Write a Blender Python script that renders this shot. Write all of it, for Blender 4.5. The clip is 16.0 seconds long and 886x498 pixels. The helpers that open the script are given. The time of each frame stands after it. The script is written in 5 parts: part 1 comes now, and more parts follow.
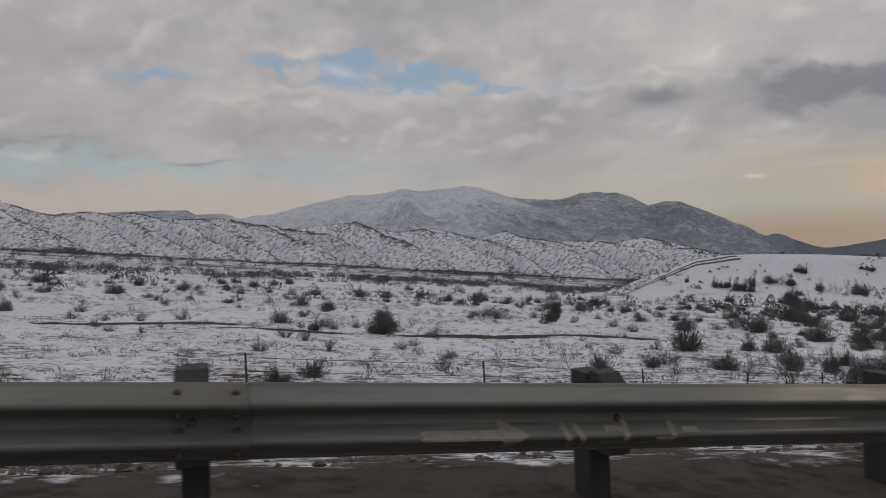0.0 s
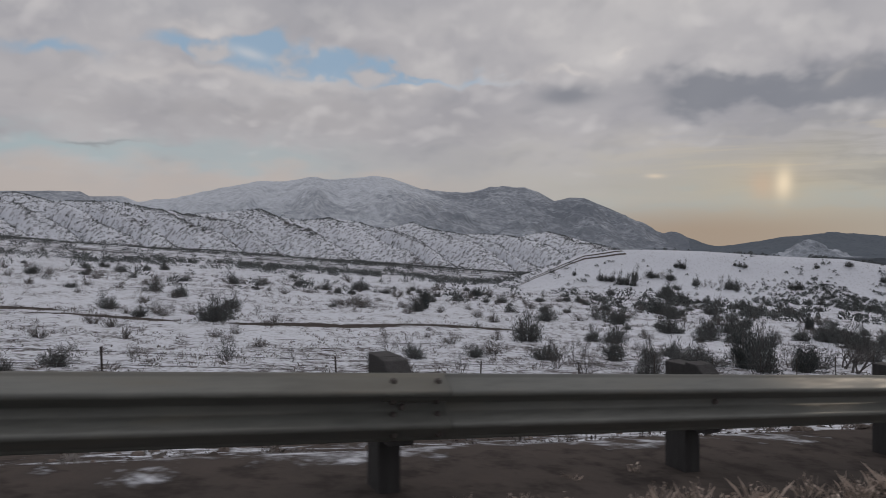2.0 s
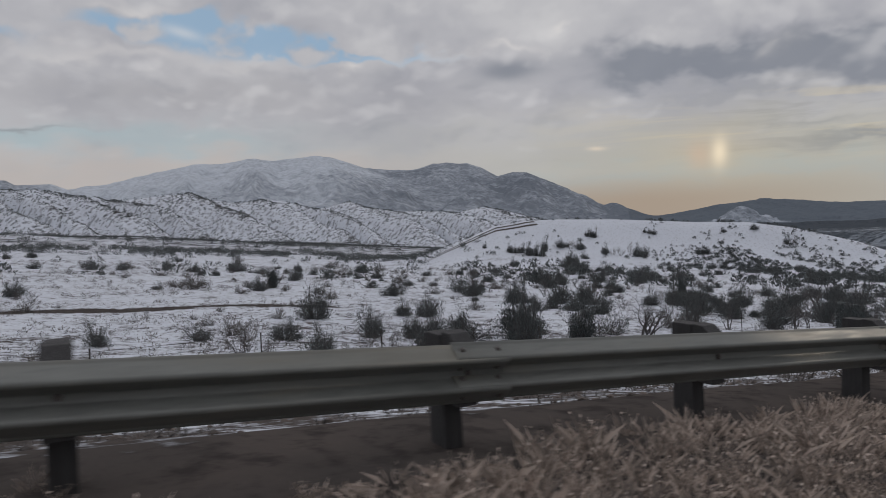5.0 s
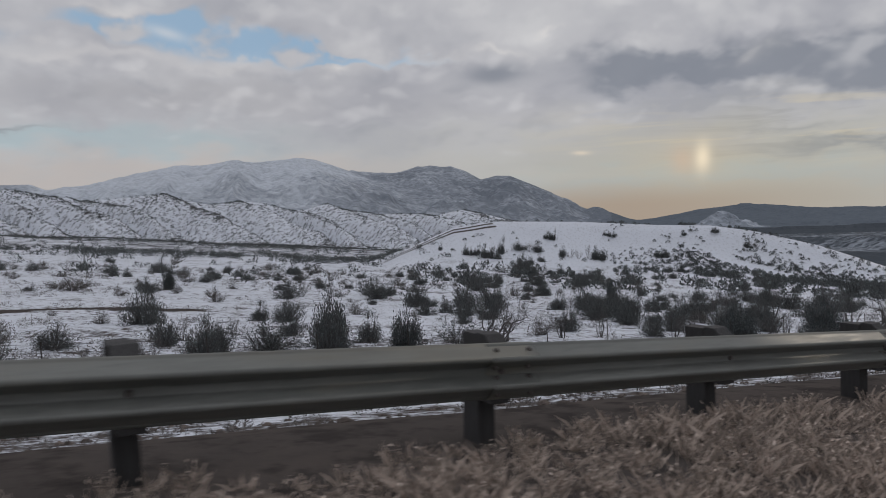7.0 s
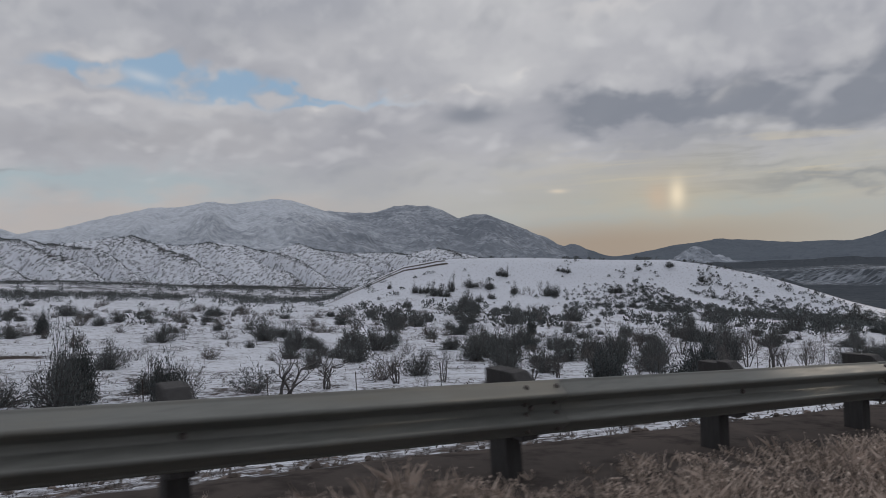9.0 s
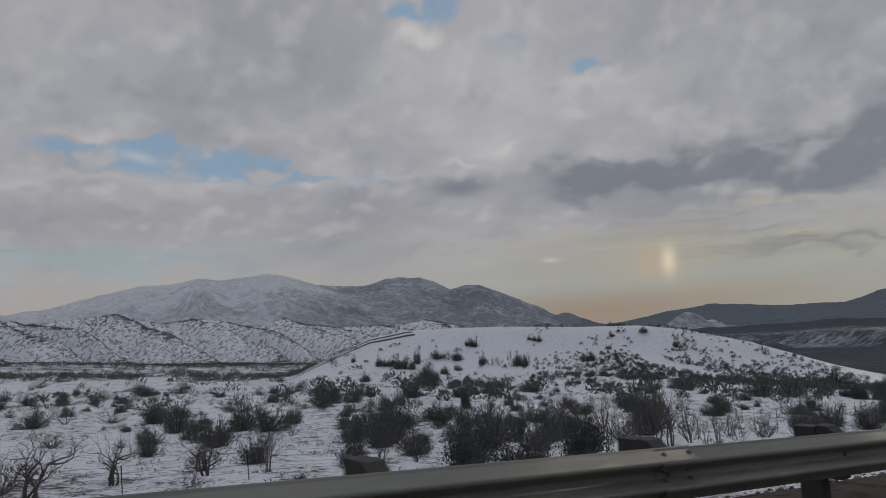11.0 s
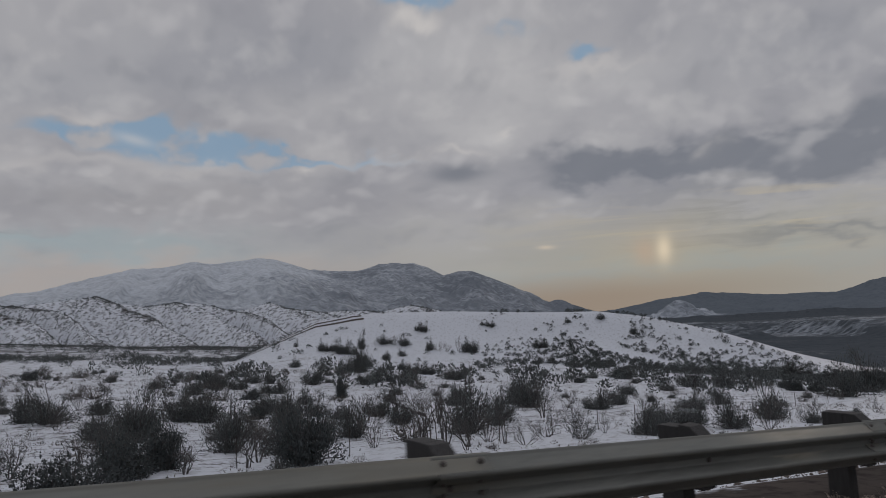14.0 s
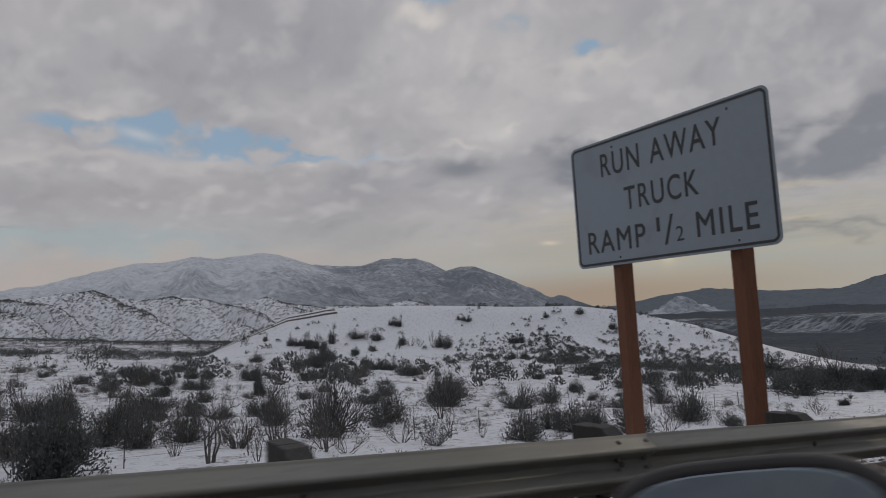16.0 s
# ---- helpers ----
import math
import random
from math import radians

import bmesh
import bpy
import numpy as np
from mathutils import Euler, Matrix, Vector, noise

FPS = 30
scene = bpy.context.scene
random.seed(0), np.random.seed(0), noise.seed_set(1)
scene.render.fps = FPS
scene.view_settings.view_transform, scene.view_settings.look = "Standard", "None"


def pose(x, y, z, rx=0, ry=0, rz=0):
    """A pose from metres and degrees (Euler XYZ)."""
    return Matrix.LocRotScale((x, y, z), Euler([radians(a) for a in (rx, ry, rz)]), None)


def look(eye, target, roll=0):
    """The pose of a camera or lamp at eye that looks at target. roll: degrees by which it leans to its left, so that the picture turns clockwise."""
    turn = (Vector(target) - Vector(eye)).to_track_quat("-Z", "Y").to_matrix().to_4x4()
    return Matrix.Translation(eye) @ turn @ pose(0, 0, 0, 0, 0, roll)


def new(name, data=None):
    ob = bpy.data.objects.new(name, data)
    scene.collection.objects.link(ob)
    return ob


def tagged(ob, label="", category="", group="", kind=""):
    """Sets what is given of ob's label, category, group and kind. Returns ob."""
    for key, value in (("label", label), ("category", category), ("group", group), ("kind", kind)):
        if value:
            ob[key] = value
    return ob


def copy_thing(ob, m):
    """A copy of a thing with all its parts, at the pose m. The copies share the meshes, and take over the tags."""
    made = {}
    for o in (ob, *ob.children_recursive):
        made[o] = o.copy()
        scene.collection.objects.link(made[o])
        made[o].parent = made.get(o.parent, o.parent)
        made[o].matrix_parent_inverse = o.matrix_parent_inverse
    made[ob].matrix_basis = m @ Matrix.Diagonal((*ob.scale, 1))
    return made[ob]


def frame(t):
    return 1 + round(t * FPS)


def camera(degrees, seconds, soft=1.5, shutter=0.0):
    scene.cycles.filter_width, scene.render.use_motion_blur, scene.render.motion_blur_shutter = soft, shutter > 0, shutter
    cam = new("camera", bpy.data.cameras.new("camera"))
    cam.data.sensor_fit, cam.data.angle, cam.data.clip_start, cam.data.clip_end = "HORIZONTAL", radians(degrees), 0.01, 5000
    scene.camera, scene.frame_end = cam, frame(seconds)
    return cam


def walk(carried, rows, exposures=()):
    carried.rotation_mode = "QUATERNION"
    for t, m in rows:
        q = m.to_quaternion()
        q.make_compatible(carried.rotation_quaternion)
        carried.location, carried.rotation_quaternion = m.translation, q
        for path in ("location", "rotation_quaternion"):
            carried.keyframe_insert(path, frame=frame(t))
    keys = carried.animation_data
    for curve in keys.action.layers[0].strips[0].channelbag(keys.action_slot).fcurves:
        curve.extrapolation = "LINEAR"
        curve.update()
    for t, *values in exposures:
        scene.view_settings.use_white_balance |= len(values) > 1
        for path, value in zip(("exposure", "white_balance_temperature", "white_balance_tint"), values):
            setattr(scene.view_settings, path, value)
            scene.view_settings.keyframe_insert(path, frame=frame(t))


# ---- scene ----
cam = camera(63.686, 16.0, soft=0.9, shutter=0.15)
PATH = [
    (0, pose(-2.399, 0.104, 1.599, 90.152, 1.519, -17.096)),
    (0.5, pose(-1.036, 0.080, 1.486, 89.719, 1.746, -20.036)),
    (1, pose(0.442, 0.105, 1.363, 89.389, 0.798, -21.710)),
    (1.5, pose(2.066, 0.060, 1.229, 89.694, -0.003, -22.716)),
    (2, pose(3.918, 0.053, 1.075, 89.315, 0.167, -24.276)),
    (2.5, pose(5.976, 0.042, 0.905, 88.330, 0.143, -24.633)),
    (3, pose(8.203, 0.011, 0.720, 88.109, 0.300, -24.109)),
    (3.5, pose(10.574, -0.066, 0.524, 88.225, 0.470, -24.006)),
    (4, pose(13.147, -0.016, 0.310, 88.458, 0.673, -24.154)),
    (4.5, pose(15.766, -0.053, 0.093, 88.179, 1.644, -26.188)),
    (5, pose(18.446, -0.129, -0.129, 87.451, 2.089, -28.557)),
    (7.5, pose(32.408, -0.169, -1.286, 87.631, 2.005, -30.021)),
    (8, pose(35.288, -0.168, -1.525, 87.638, 2.413, -30.366)),
    (8.5, pose(38.034, -0.145, -1.752, 89.681, 2.391, -31.003)),
    (9, pose(40.651, -0.148, -1.969, 90.739, 2.510, -31.425)),
    (9.5, pose(43.251, -0.131, -2.185, 93.108, 3.991, -30.648)),
    (10, pose(45.821, -0.058, -2.398, 95.115, 3.432, -31.974)),
    (12.5, pose(59.591, 0.064, -3.539, 96.964, 4.057, -31.611)),
    (13, pose(62.391, 0.049, -3.771, 95.969, 2.470, -32.392)),
    (13.5, pose(65.205, 0.125, -4.005, 95.616, 2.597, -32.517)),
    (14, pose(67.992, 0.129, -4.236, 95.312, 3.337, -32.268)),
    (14.5, pose(70.517, 0.060, -4.445, 94.994, 2.675, -32.573)),
    (15, pose(73.109, 0.064, -4.660, 94.538, 2.462, -32.212)),
    (15.5, pose(75.687, 0.065, -4.873, 94.117, 2.397, -31.837)),
    (16, pose(78.252, 0.089, -5.086, 94.962, 3.170, -31.988)),
]
EXPOSURES = [(0.0, -0.20, 6800, 11), (1.5, -0.15, 6650, 11), (3.5, -0.10, 6450, 10), (7.5, -0.03, 6320, 9), (9.0, -0.09, 6300, 9), (10.0, -0.28, 6320, 9),
             (12.5, -0.42, 6350, 9), (14.5, -0.41, 6440, 10), (16.0, -0.27, 6550, 10)]
walk(cam, PATH, EXPOSURES)

# ---- node helpers ----
def node(tree, kind, inputs=(), **props):
    n = tree.nodes.new(kind)
    for key, value in props.items():
        setattr(n, key, value)
    for key, value in (inputs.items() if isinstance(inputs, dict) else enumerate(inputs)):
        if value is None:
            continue
        if isinstance(value, bpy.types.NodeSocket):
            tree.links.new(value, n.inputs[key])
        else:
            n.inputs[key].default_value = value
    return n


def calc(tree, op, *inputs, clamp=False):
    return node(tree, "ShaderNodeMath", inputs, operation=op, use_clamp=clamp).outputs[0]


def remap(tree, value, a, b, c=0.0, d=1.0, mode="SMOOTHSTEP"):
    return node(tree, "ShaderNodeMapRange", {0: value, 1: a, 2: b, 3: c, 4: d}, interpolation_type=mode).outputs[0]


def blend(tree, factor, a, b, mode="MIX"):
    n = node(tree, "ShaderNodeMix", {0: factor}, data_type="RGBA", blend_type=mode)
    for key, value in ((6, a), (7, b)):
        if isinstance(value, bpy.types.NodeSocket):
            tree.links.new(value, n.inputs[key])
        else:
            n.inputs[key].default_value = (*value, 1)[:4]
    return n.outputs[2]


def noise_of(tree, vector, scale, detail=4.0, rough=0.55, warp=0.0):
    return node(tree, "ShaderNodeTexNoise", {"Vector": vector, "Scale": scale, "Detail": detail, "Roughness": rough, "Distortion": warp}).outputs[0]


# ---- sky, sun ----
SUN_AZ, SUN_EL = 72.0, 6.0       # bearing from +y to +x, height


def make_sky():
    world = bpy.data.worlds.new("sky")
    scene.world = world
    world.use_nodes = True
    tree = world.node_tree
    tree.nodes.clear()
    clear = node(tree, "ShaderNodeTexSky", sky_type="NISHITA", sun_disc=False, sun_elevation=radians(SUN_EL), sun_rotation=radians(SUN_AZ),
                 altitude=1200.0, air_density=1.0, dust_density=1.2, ozone_density=1.5)
    way = node(tree, "ShaderNodeTexCoord").outputs["Generated"]
    xyz = node(tree, "ShaderNodeSeparateXYZ", {0: way}).outputs
    az = calc(tree, "MULTIPLY", calc(tree, "ARCTAN2", xyz[0], xyz[1]), 57.2958)
    el = calc(tree, "MULTIPLY", calc(tree, "ARCSINE", xyz[2]), 57.2958)

    def times(a, b):
        return calc(tree, "MULTIPLY", a, b)

    def total(*parts):
        out = parts[0]
        for p in parts[1:]:
            out = calc(tree, "ADD", out, p)
        return calc(tree, "ADD", out, 0.0, clamp=True)

    # the cloud deck is seen ever flatter towards the skyline
    across = times(az, 0.085)
    lift = calc(tree, "LOGARITHM", calc(tree, "ADD", calc(tree, "MAXIMUM", el, 0.0), 8.0), 2.71828)
    deck = node(tree, "ShaderNodeCombineXYZ", {0: across, 1: times(lift, 2.5), 2: 0.7}).outputs[0]
    below = node(tree, "ShaderNodeVectorMath", {0: deck, 1: (0.035, -0.085, 0.0)}, operation="ADD").outputs[0]
    wide = noise_of(tree, deck, 0.75, 3, 0.5, 0.2)
    fine = noise_of(tree, deck, 1.7, 3.5, 0.48, 0.2)
    puff = noise_of(tree, deck, 3.6, 3, 0.45, 0.15)
    swell = noise_of(tree, deck, 2.4, 2.5, 0.45, 0.15)
    swell_below = noise_of(tree, below, 2.4, 2.5, 0.45, 0.15)
    waz = calc(tree, "MULTIPLY_ADD", calc(tree, "SUBTRACT", fine, 0.5), 11.0, az)
    wel = calc(tree, "MULTIPLY_ADD", calc(tree, "SUBTRACT", puff, 0.5), 4.2, el)

    def spot(a, e, wa, we, tilt=0.0, warped=True, power=2.0):
        u, v = (waz, wel) if warped else (az, el)
        da = calc(tree, "SUBTRACT", u, a)
        de = calc(tree, "SUBTRACT", calc(tree, "SUBTRACT", v, e), times(da, tilt))
        q = calc(tree, "ADD", calc(tree, "POWER", calc(tree, "ABSOLUTE", calc(tree, "DIVIDE", da, wa)), power),
                 calc(tree, "POWER", calc(tree, "ABSOLUTE", calc(tree, "DIVIDE", de, we)), power))
        return calc(tree, "POWER", 2.718, times(q, -1.0))

    # grey deck in soft billows, mauve in the folds
    body = remap(tree, calc(tree, "MULTIPLY_ADD", fine, 0.5, times(wide, 0.5)), 0.36, 0.64)
    cloud = blend(tree, body, (0.405, 0.390, 0.415), (0.515, 0.490, 0.50))
    slate = total(times(spot(20, 20.5, 15, 2.6), 0.55), times(spot(4, 17.6, 9, 1.8), 0.5), times(spot(60, 18, 12, 3.5), 0.45))
    cloud = blend(tree, times(slate, 0.42), cloud, (0.32, 0.335, 0.38))
    bank = total(times(spot(9, 9.8, 17, 1.3), 0.8), times(spot(30, 8.6, 9, 1.0), 0.4))
    cloud = blend(tree, times(bank, 0.5), cloud, (0.335, 0.315, 0.325))
    pale = total(times(spot(45, 17.4, 9, 1.7), 0.8), times(spot(34, 20.5, 9, 3.2), 0.95), times(spot(37, 14.6, 7, 1.6), 0.6), times(spot(20, 16.8, 8, 1.5), 0.3),
                 times(spot(-12, 11, 7, 1.6), 0.4), times(spot(27, 13.5, 6, 1.3), 0.35))
    cloud = blend(tree, times(pale, 0.55), cloud, (0.66, 0.625, 0.615))
    # warm, thin cloud near the skyline, warmest towards the sun
    toward = spot(52, 0, 19, 60, warped=False)
    low = remap(tree, wel, 9.5, 3.0)
    cloud = blend(tree, times(low, 0.60), cloud, (0.50, 0.475, 0.445))
    cloud = blend(tree, times(times(low, toward), 0.80), cloud, (0.485, 0.445, 0.365))
    teal = total(spot(-6, 7.0, 15, 0.85), times(spot(9, 5.9, 8, 0.8), 0.6), times(spot(50, 2.6, 16, 0.7), 0.35))
    cloud = blend(tree, times(teal, 0.75), cloud, (0.385, 0.475, 0.50))
    pink = times(remap(tree, wel, 6.2, 3.8), remap(tree, az, 36.0, 14.0))
    cloud = blend(tree, times(pink, 0.55), cloud, (0.54, 0.455, 0.415))
    glow = times(remap(tree, el, 3.2, 0.6), spot(44, 0, 15, 60, warped=False))
    cloud = blend(tree, times(glow, 0.85), cloud, (0.40, 0.30, 0.225))
    # darker clouds
    dark = total(spot(44, 11.2, 4.5, 1.5), spot(51, 10.7, 6.5, 1.6), spot(60, 10.0, 7, 1.7), spot(70, 11.5, 8, 2.5),
                 times(spot(34.2, 11.3, 2.8, 0.9, 0.0, False), 0.8))
    cloud = blend(tree, times(remap(tree, dark, 0.05, 0.9), 0.80), cloud, (0.215, 0.225, 0.262))
    wisp = total(times(spot(-1.0, 7.55, 2.6, 0.26), 0.9), times(spot(-14, 8.2, 4.5, 0.4), 0.7), times(spot(62, 4.3, 6, 0.45), 0.9), times(spot(57, 5.8, 4, 0.3), 0.5), times(spot(52, 8.4, 8, 0.35), 0.4))
    cloud = blend(tree, times(wisp, 0.60), cloud, (0.24, 0.245, 0.26))
    # long lit streaks under the dark bank
    thin = node(tree, "ShaderNodeCombineXYZ", {0: times(az, 0.085), 1: times(el, 0.8), 2: 3.0}).outputs[0]
    bars = noise_of(tree, thin, 1.0, 5, 0.55, 0.5)
    belt = times(times(remap(tree, el, 9.0, 7.0), remap(tree, el, 2.6, 4.6)), spot(55, 6, 13, 60, warped=False))
    cloud = blend(tree, times(times(remap(tree, bars, 0.50, 0.66), belt), 0.55), cloud, (0.66, 0.555, 0.40))
    cloud = blend(tree, times(times(remap(tree, bars, 0.46, 0.32), belt), 0.35), cloud, (0.30, 0.285, 0.27))
    # every billow has a lit rim and a shaded underside
    soft = remap(tree, el, 2.0, 9.0)
    rim = times(calc(tree, "SUBTRACT", swell, swell_below), soft)
    cloud = blend(tree, times(remap(tree, rim, 0.02, 0.20), 0.42), cloud, (0.70, 0.66, 0.655))
    cloud = blend(tree, times(remap(tree, rim, -0.02, -0.20), 0.27), cloud, (0.25, 0.255, 0.285))
    small = times(remap(tree, puff, 0.50, 0.72), remap(tree, el, 8.0, 14.0))
    cloud = blend(tree, times(small, 0.26), cloud, (0.72, 0.68, 0.66))
    # gaps of clear sky, with scattered puffs in them
    gap = total(spot(13.0, 13.8, 6.2, 1.05, -0.10), times(spot(6.0, 14.6, 3.5, 0.6), 0.7), times(spot(22.0, 12.7, 6, 0.45, -0.06), 0.7), times(spot(-5, 13.4, 4.0, 0.7), 0.55),
                times(spot(31.5, 25.0, 3.2, 0.9), 0.95), times(spot(45.4, 19.4, 1.5, 0.5), 0.7), times(spot(38, 22, 2.5, 0.5), 0.3))
    gap = times(remap(tree, gap, 0.05, 0.60), remap(tree, puff, 0.70, 0.48))
    blue = blend(tree, 1.0, clear.outputs[0], (0.062, 0.066, 0.072), "MULTIPLY")
    blue = blend(tree, 0.85, blue, (0.335, 0.47, 0.62))
    sky = blend(tree, times(gap, 0.9), cloud, blue)
    white = total(spot(30.6, 23.2, 1.7, 0.8), times(spot(9.2, 14.2, 1.4, 0.4, -0.22, False), 0.6), times(spot(4, 12.5, 5.5, 0.55), 0.38), times(spot(15, 12.2, 3.0, 0.5), 0.38),
                  times(spot(22.3, 11.8, 1.5, 0.5), 0.75), times(spot(28, 12.4, 3.2, 0.45), 0.4), times(spot(34.5, 12.7, 2.4, 0.4), 0.55), times(spot(39.4, 14.7, 1.0, 0.3), 0.7),
                  times(spot(45.5, 18.4, 3.5, 0.45), 0.5), times(spot(53.8, 11.2, 0.9, 0.7), 0.35), times(spot(6.2, 15.8, 2.6, 0.4), 0.5))
    sky = blend(tree, times(white, 0.72), sky, (0.78, 0.715, 0.675))
    # the mock sun beside the veiled sun, with its reddish inner side, and the small bright cloud beside it
    halo = spot(49.2, 4.2, 3.6, 2.0, warped=False)
    sky = blend(tree, times(halo, 0.35), sky, (0.62, 0.49, 0.32))
    sky = blend(tree, times(spot(48.4, 4.0, 0.9, 1.0, warped=False), 0.35), sky, (0.72, 0.47, 0.32))
    sky = blend(tree, times(spot(49.8, 4.1, 0.55, 1.05, 0.10, warped=False), 0.85), sky, (0.96, 0.78, 0.56))
    sky = blend(tree, times(spot(40.8, 4.9, 0.65, 0.17, -0.05, warped=False), 0.75), sky, (0.76, 0.63, 0.50))
    # the deck brightens overhead, as under any overcast
    high = remap(tree, el, 26.0, 80.0, 1.0, 2.1)
    final = blend(tree, 1.0, sky, node(tree, "ShaderNodeCombineColor", {0: times(high, 0.965), 1: times(high, 0.995), 2: times(high, 1.01)}).outputs[0], "MULTIPLY")
    shade = node(tree, "ShaderNodeBackground", {0: final, 1: 1.0})
    tree.links.new(shade.outputs[0], node(tree, "ShaderNodeOutputWorld").inputs[0])


make_sky()
sun = new("sun", bpy.data.lights.new("sun", "SUN"))
sun.data.energy, sun.data.angle, sun.data.color = 0.4, radians(14), (1.0, 0.85, 0.68)
sun.matrix_world = look((math.sin(radians(SUN_AZ)) * 100, math.cos(radians(SUN_AZ)) * 100, 100 * math.tan(radians(SUN_EL))), (0, 0, 0))

# ---- terrain heights ----
def lattice(ix, iy, seed):
    n = (ix.astype(np.int64) * 374761393 + iy.astype(np.int64) * 668265263 + seed * 144665) & 0x7FFFFFFF
    n = ((n ^ (n >> 13)) * 1274126177) & 0x7FFFFFFF
    n = ((n ^ (n >> 16)) * 69069 + 12345) & 0x7FFFFFFF
    return ((n >> 8) & 0xFFFF) / 65535.0


def value_noise(x, y, seed=0):
    x, y = np.asarray(x, float), np.asarray(y, float)
    ix, iy = np.floor(x), np.floor(y)
    u, v = x - ix, y - iy
    u, v = u * u * u * (u * (6 * u - 15) + 10), v * v * v * (v * (6 * v - 15) + 10)
    a, b = lattice(ix, iy, seed), lattice(ix + 1, iy, seed)
    c, d = lattice(ix, iy + 1, seed), lattice(ix + 1, iy + 1, seed)
    return (a * (1 - u) + b * u) * (1 - v) + (c * (1 - u) + d * u) * v


def fbm(x, y, octaves=4, seed=0):
    total, amp, norm = 0.0, 1.0, 0.0
    for k in range(octaves):
        total = total + amp * (value_noise(x, y, seed + k) - 0.5)
        norm += amp
        x, y, amp = x * 2.03 + 17.1, y * 2.03 - 9.7, amp * 0.5
    return total / norm


def ridged(x, y, octaves=4, seed=0):
    total, amp, norm = 0.0, 1.0, 0.0
    for k in range(octaves):
        total = total + amp * (1 - abs(2 * value_noise(x, y, seed + k) - 1))
        norm += amp
        x, y, amp = x * 2.07 + 5.3, y * 2.07 + 3.1, amp * 0.5
    return total / norm


def smooth(a, b, t):
    t = np.clip((t - a) / (b - a), 0, 1)
    return t * t * (3 - 2 * t)


GRADE = -0.083          # fall of the road along +x
RAIL_Y = 3.03           # face of the guardrail
ROAD_H = 0.15           # road height at x = 0


def road_z(x):
    x = np.asarray(x, float)
    low = -24.75 - 25 * (1 - np.exp(-np.clip(x - 300, 0, None) * 0.083 / 25))
    high = 20.9 + 20 * (1 - np.exp(-np.clip(-250 - x, 0, None) * 0.083 / 20))
    return np.where(x > 300, low, np.where(x < -250, high, ROAD_H + GRADE * x))


# crest lines seen from the road: bearing (degrees from +y to +x) and crest height
HILL_AZ = [21, 23, 24.1, 25.8, 28.4, 31, 33.6, 38.4, 44.7, 48.8, 51.9, 56.3, 59, 61.2, 66]
HILL_Z = [-17, -13.6, -11.8, -8.8, -4.1, -2.5, -2.4, -3.1, -5, -5.7, -7.8, -12.9, -17.3, -21.2, -29]
MID_AZ = [-40, -17, -15.4, -14, -13.3, -11.2, -10, -8.5, -6.2, -5, -2.2, -0.1, 1.6, 2.3, 4.9, 8, 8.8, 11.2, 13.6, 14.9, 17, 18.3, 20.1,
          21.4, 23.6, 25.9, 28.6, 30.9, 32.7, 34.5, 38, 45]
MID_Z = [130, 84, 70, 63, 65, 67, 62, 66, 55, 56, 57, 48, 45, 39, 44, 48.5, 42, 33, 37, 35, 21, 22, 29,
         19, 12, 11.5, 7, 13.5, 6, -4, -20, -40]
MAIN_AZ = [-12, -4, 0.2, 1.6, 3.4, 5.3, 7.2, 9.2, 11.2, 13.2, 15.3, 16.6, 18.3, 19.6, 20.9, 22.2, 24.5, 28, 34, 42, 45]
MAIN_Z = [150, 190, 215, 227, 250, 293, 323, 351, 360, 388, 376, 388, 400, 388, 355, 318, 250, 190, 90, -20, -400]
PEAK_AZ = [16, 20, 22.5, 23.6, 25.8, 26.5, 27.6, 29, 30.4, 31.7, 32.8, 34, 35.1, 36.6, 38.4, 39.7, 41, 42, 43.1, 44.6, 47, 52, 54]
PEAK_Z = [220, 300, 336, 326, 313, 319, 349, 351, 342, 305, 253, 276, 272, 219, 143, 84, 29, 29, 0, -40, -60, -80, -400]
EAST_AZ = [40, 42, 44.6, 46.1, 48.2, 50.2, 52.2, 54.1, 56, 57.8, 59.6, 61.3, 62.4, 63.6, 66, 72, 90]
EAST_Z = [-400, -70, -39, -30, -1, 21, 34, 31, 15, 4, 4, -1, 17, 46, 80, 120, 160]
WEST_AZ = [-40, -20, -6.7, -3.1, -2.5, -0.3, 1, 3, 8, 10]
WEST_Z = [120, 230, 285, 291, 263, 268, 225, 150, 50, -400]


# bearings at which the spurs of the foothills leave the crest; they run down and eastwards
SPURS = [-60, -50, -41, -33, -26, -20, -15.5, -12.4, -8.6, -5.6, -1.0, 2.0, 8.2, 13.1, 15.8, 20.7, 23.0, 26.9, 31.6, 35.5, 40, 50, 60]


def foot_spurs(az, r):
    """Height of the spurs (0 to 1) and how near their brushy crests lie."""
    az, r = np.asarray(az, float), np.asarray(r, float)
    a = az - (1100 - r) * 0.024 + 1.3 * fbm(az / 2.2, r / 120, 3, 43)
    at = np.interp(a, SPURS, np.arange(len(SPURS)))
    f = at - np.floor(at)
    side = np.where(f < 0.30, 1 - smooth(0, 0.30, f), smooth(0.25, 1.0, f))
    crest = np.maximum(1 - smooth(0.04, 0.30, f), smooth(0.74, 0.97, f))
    return side, crest


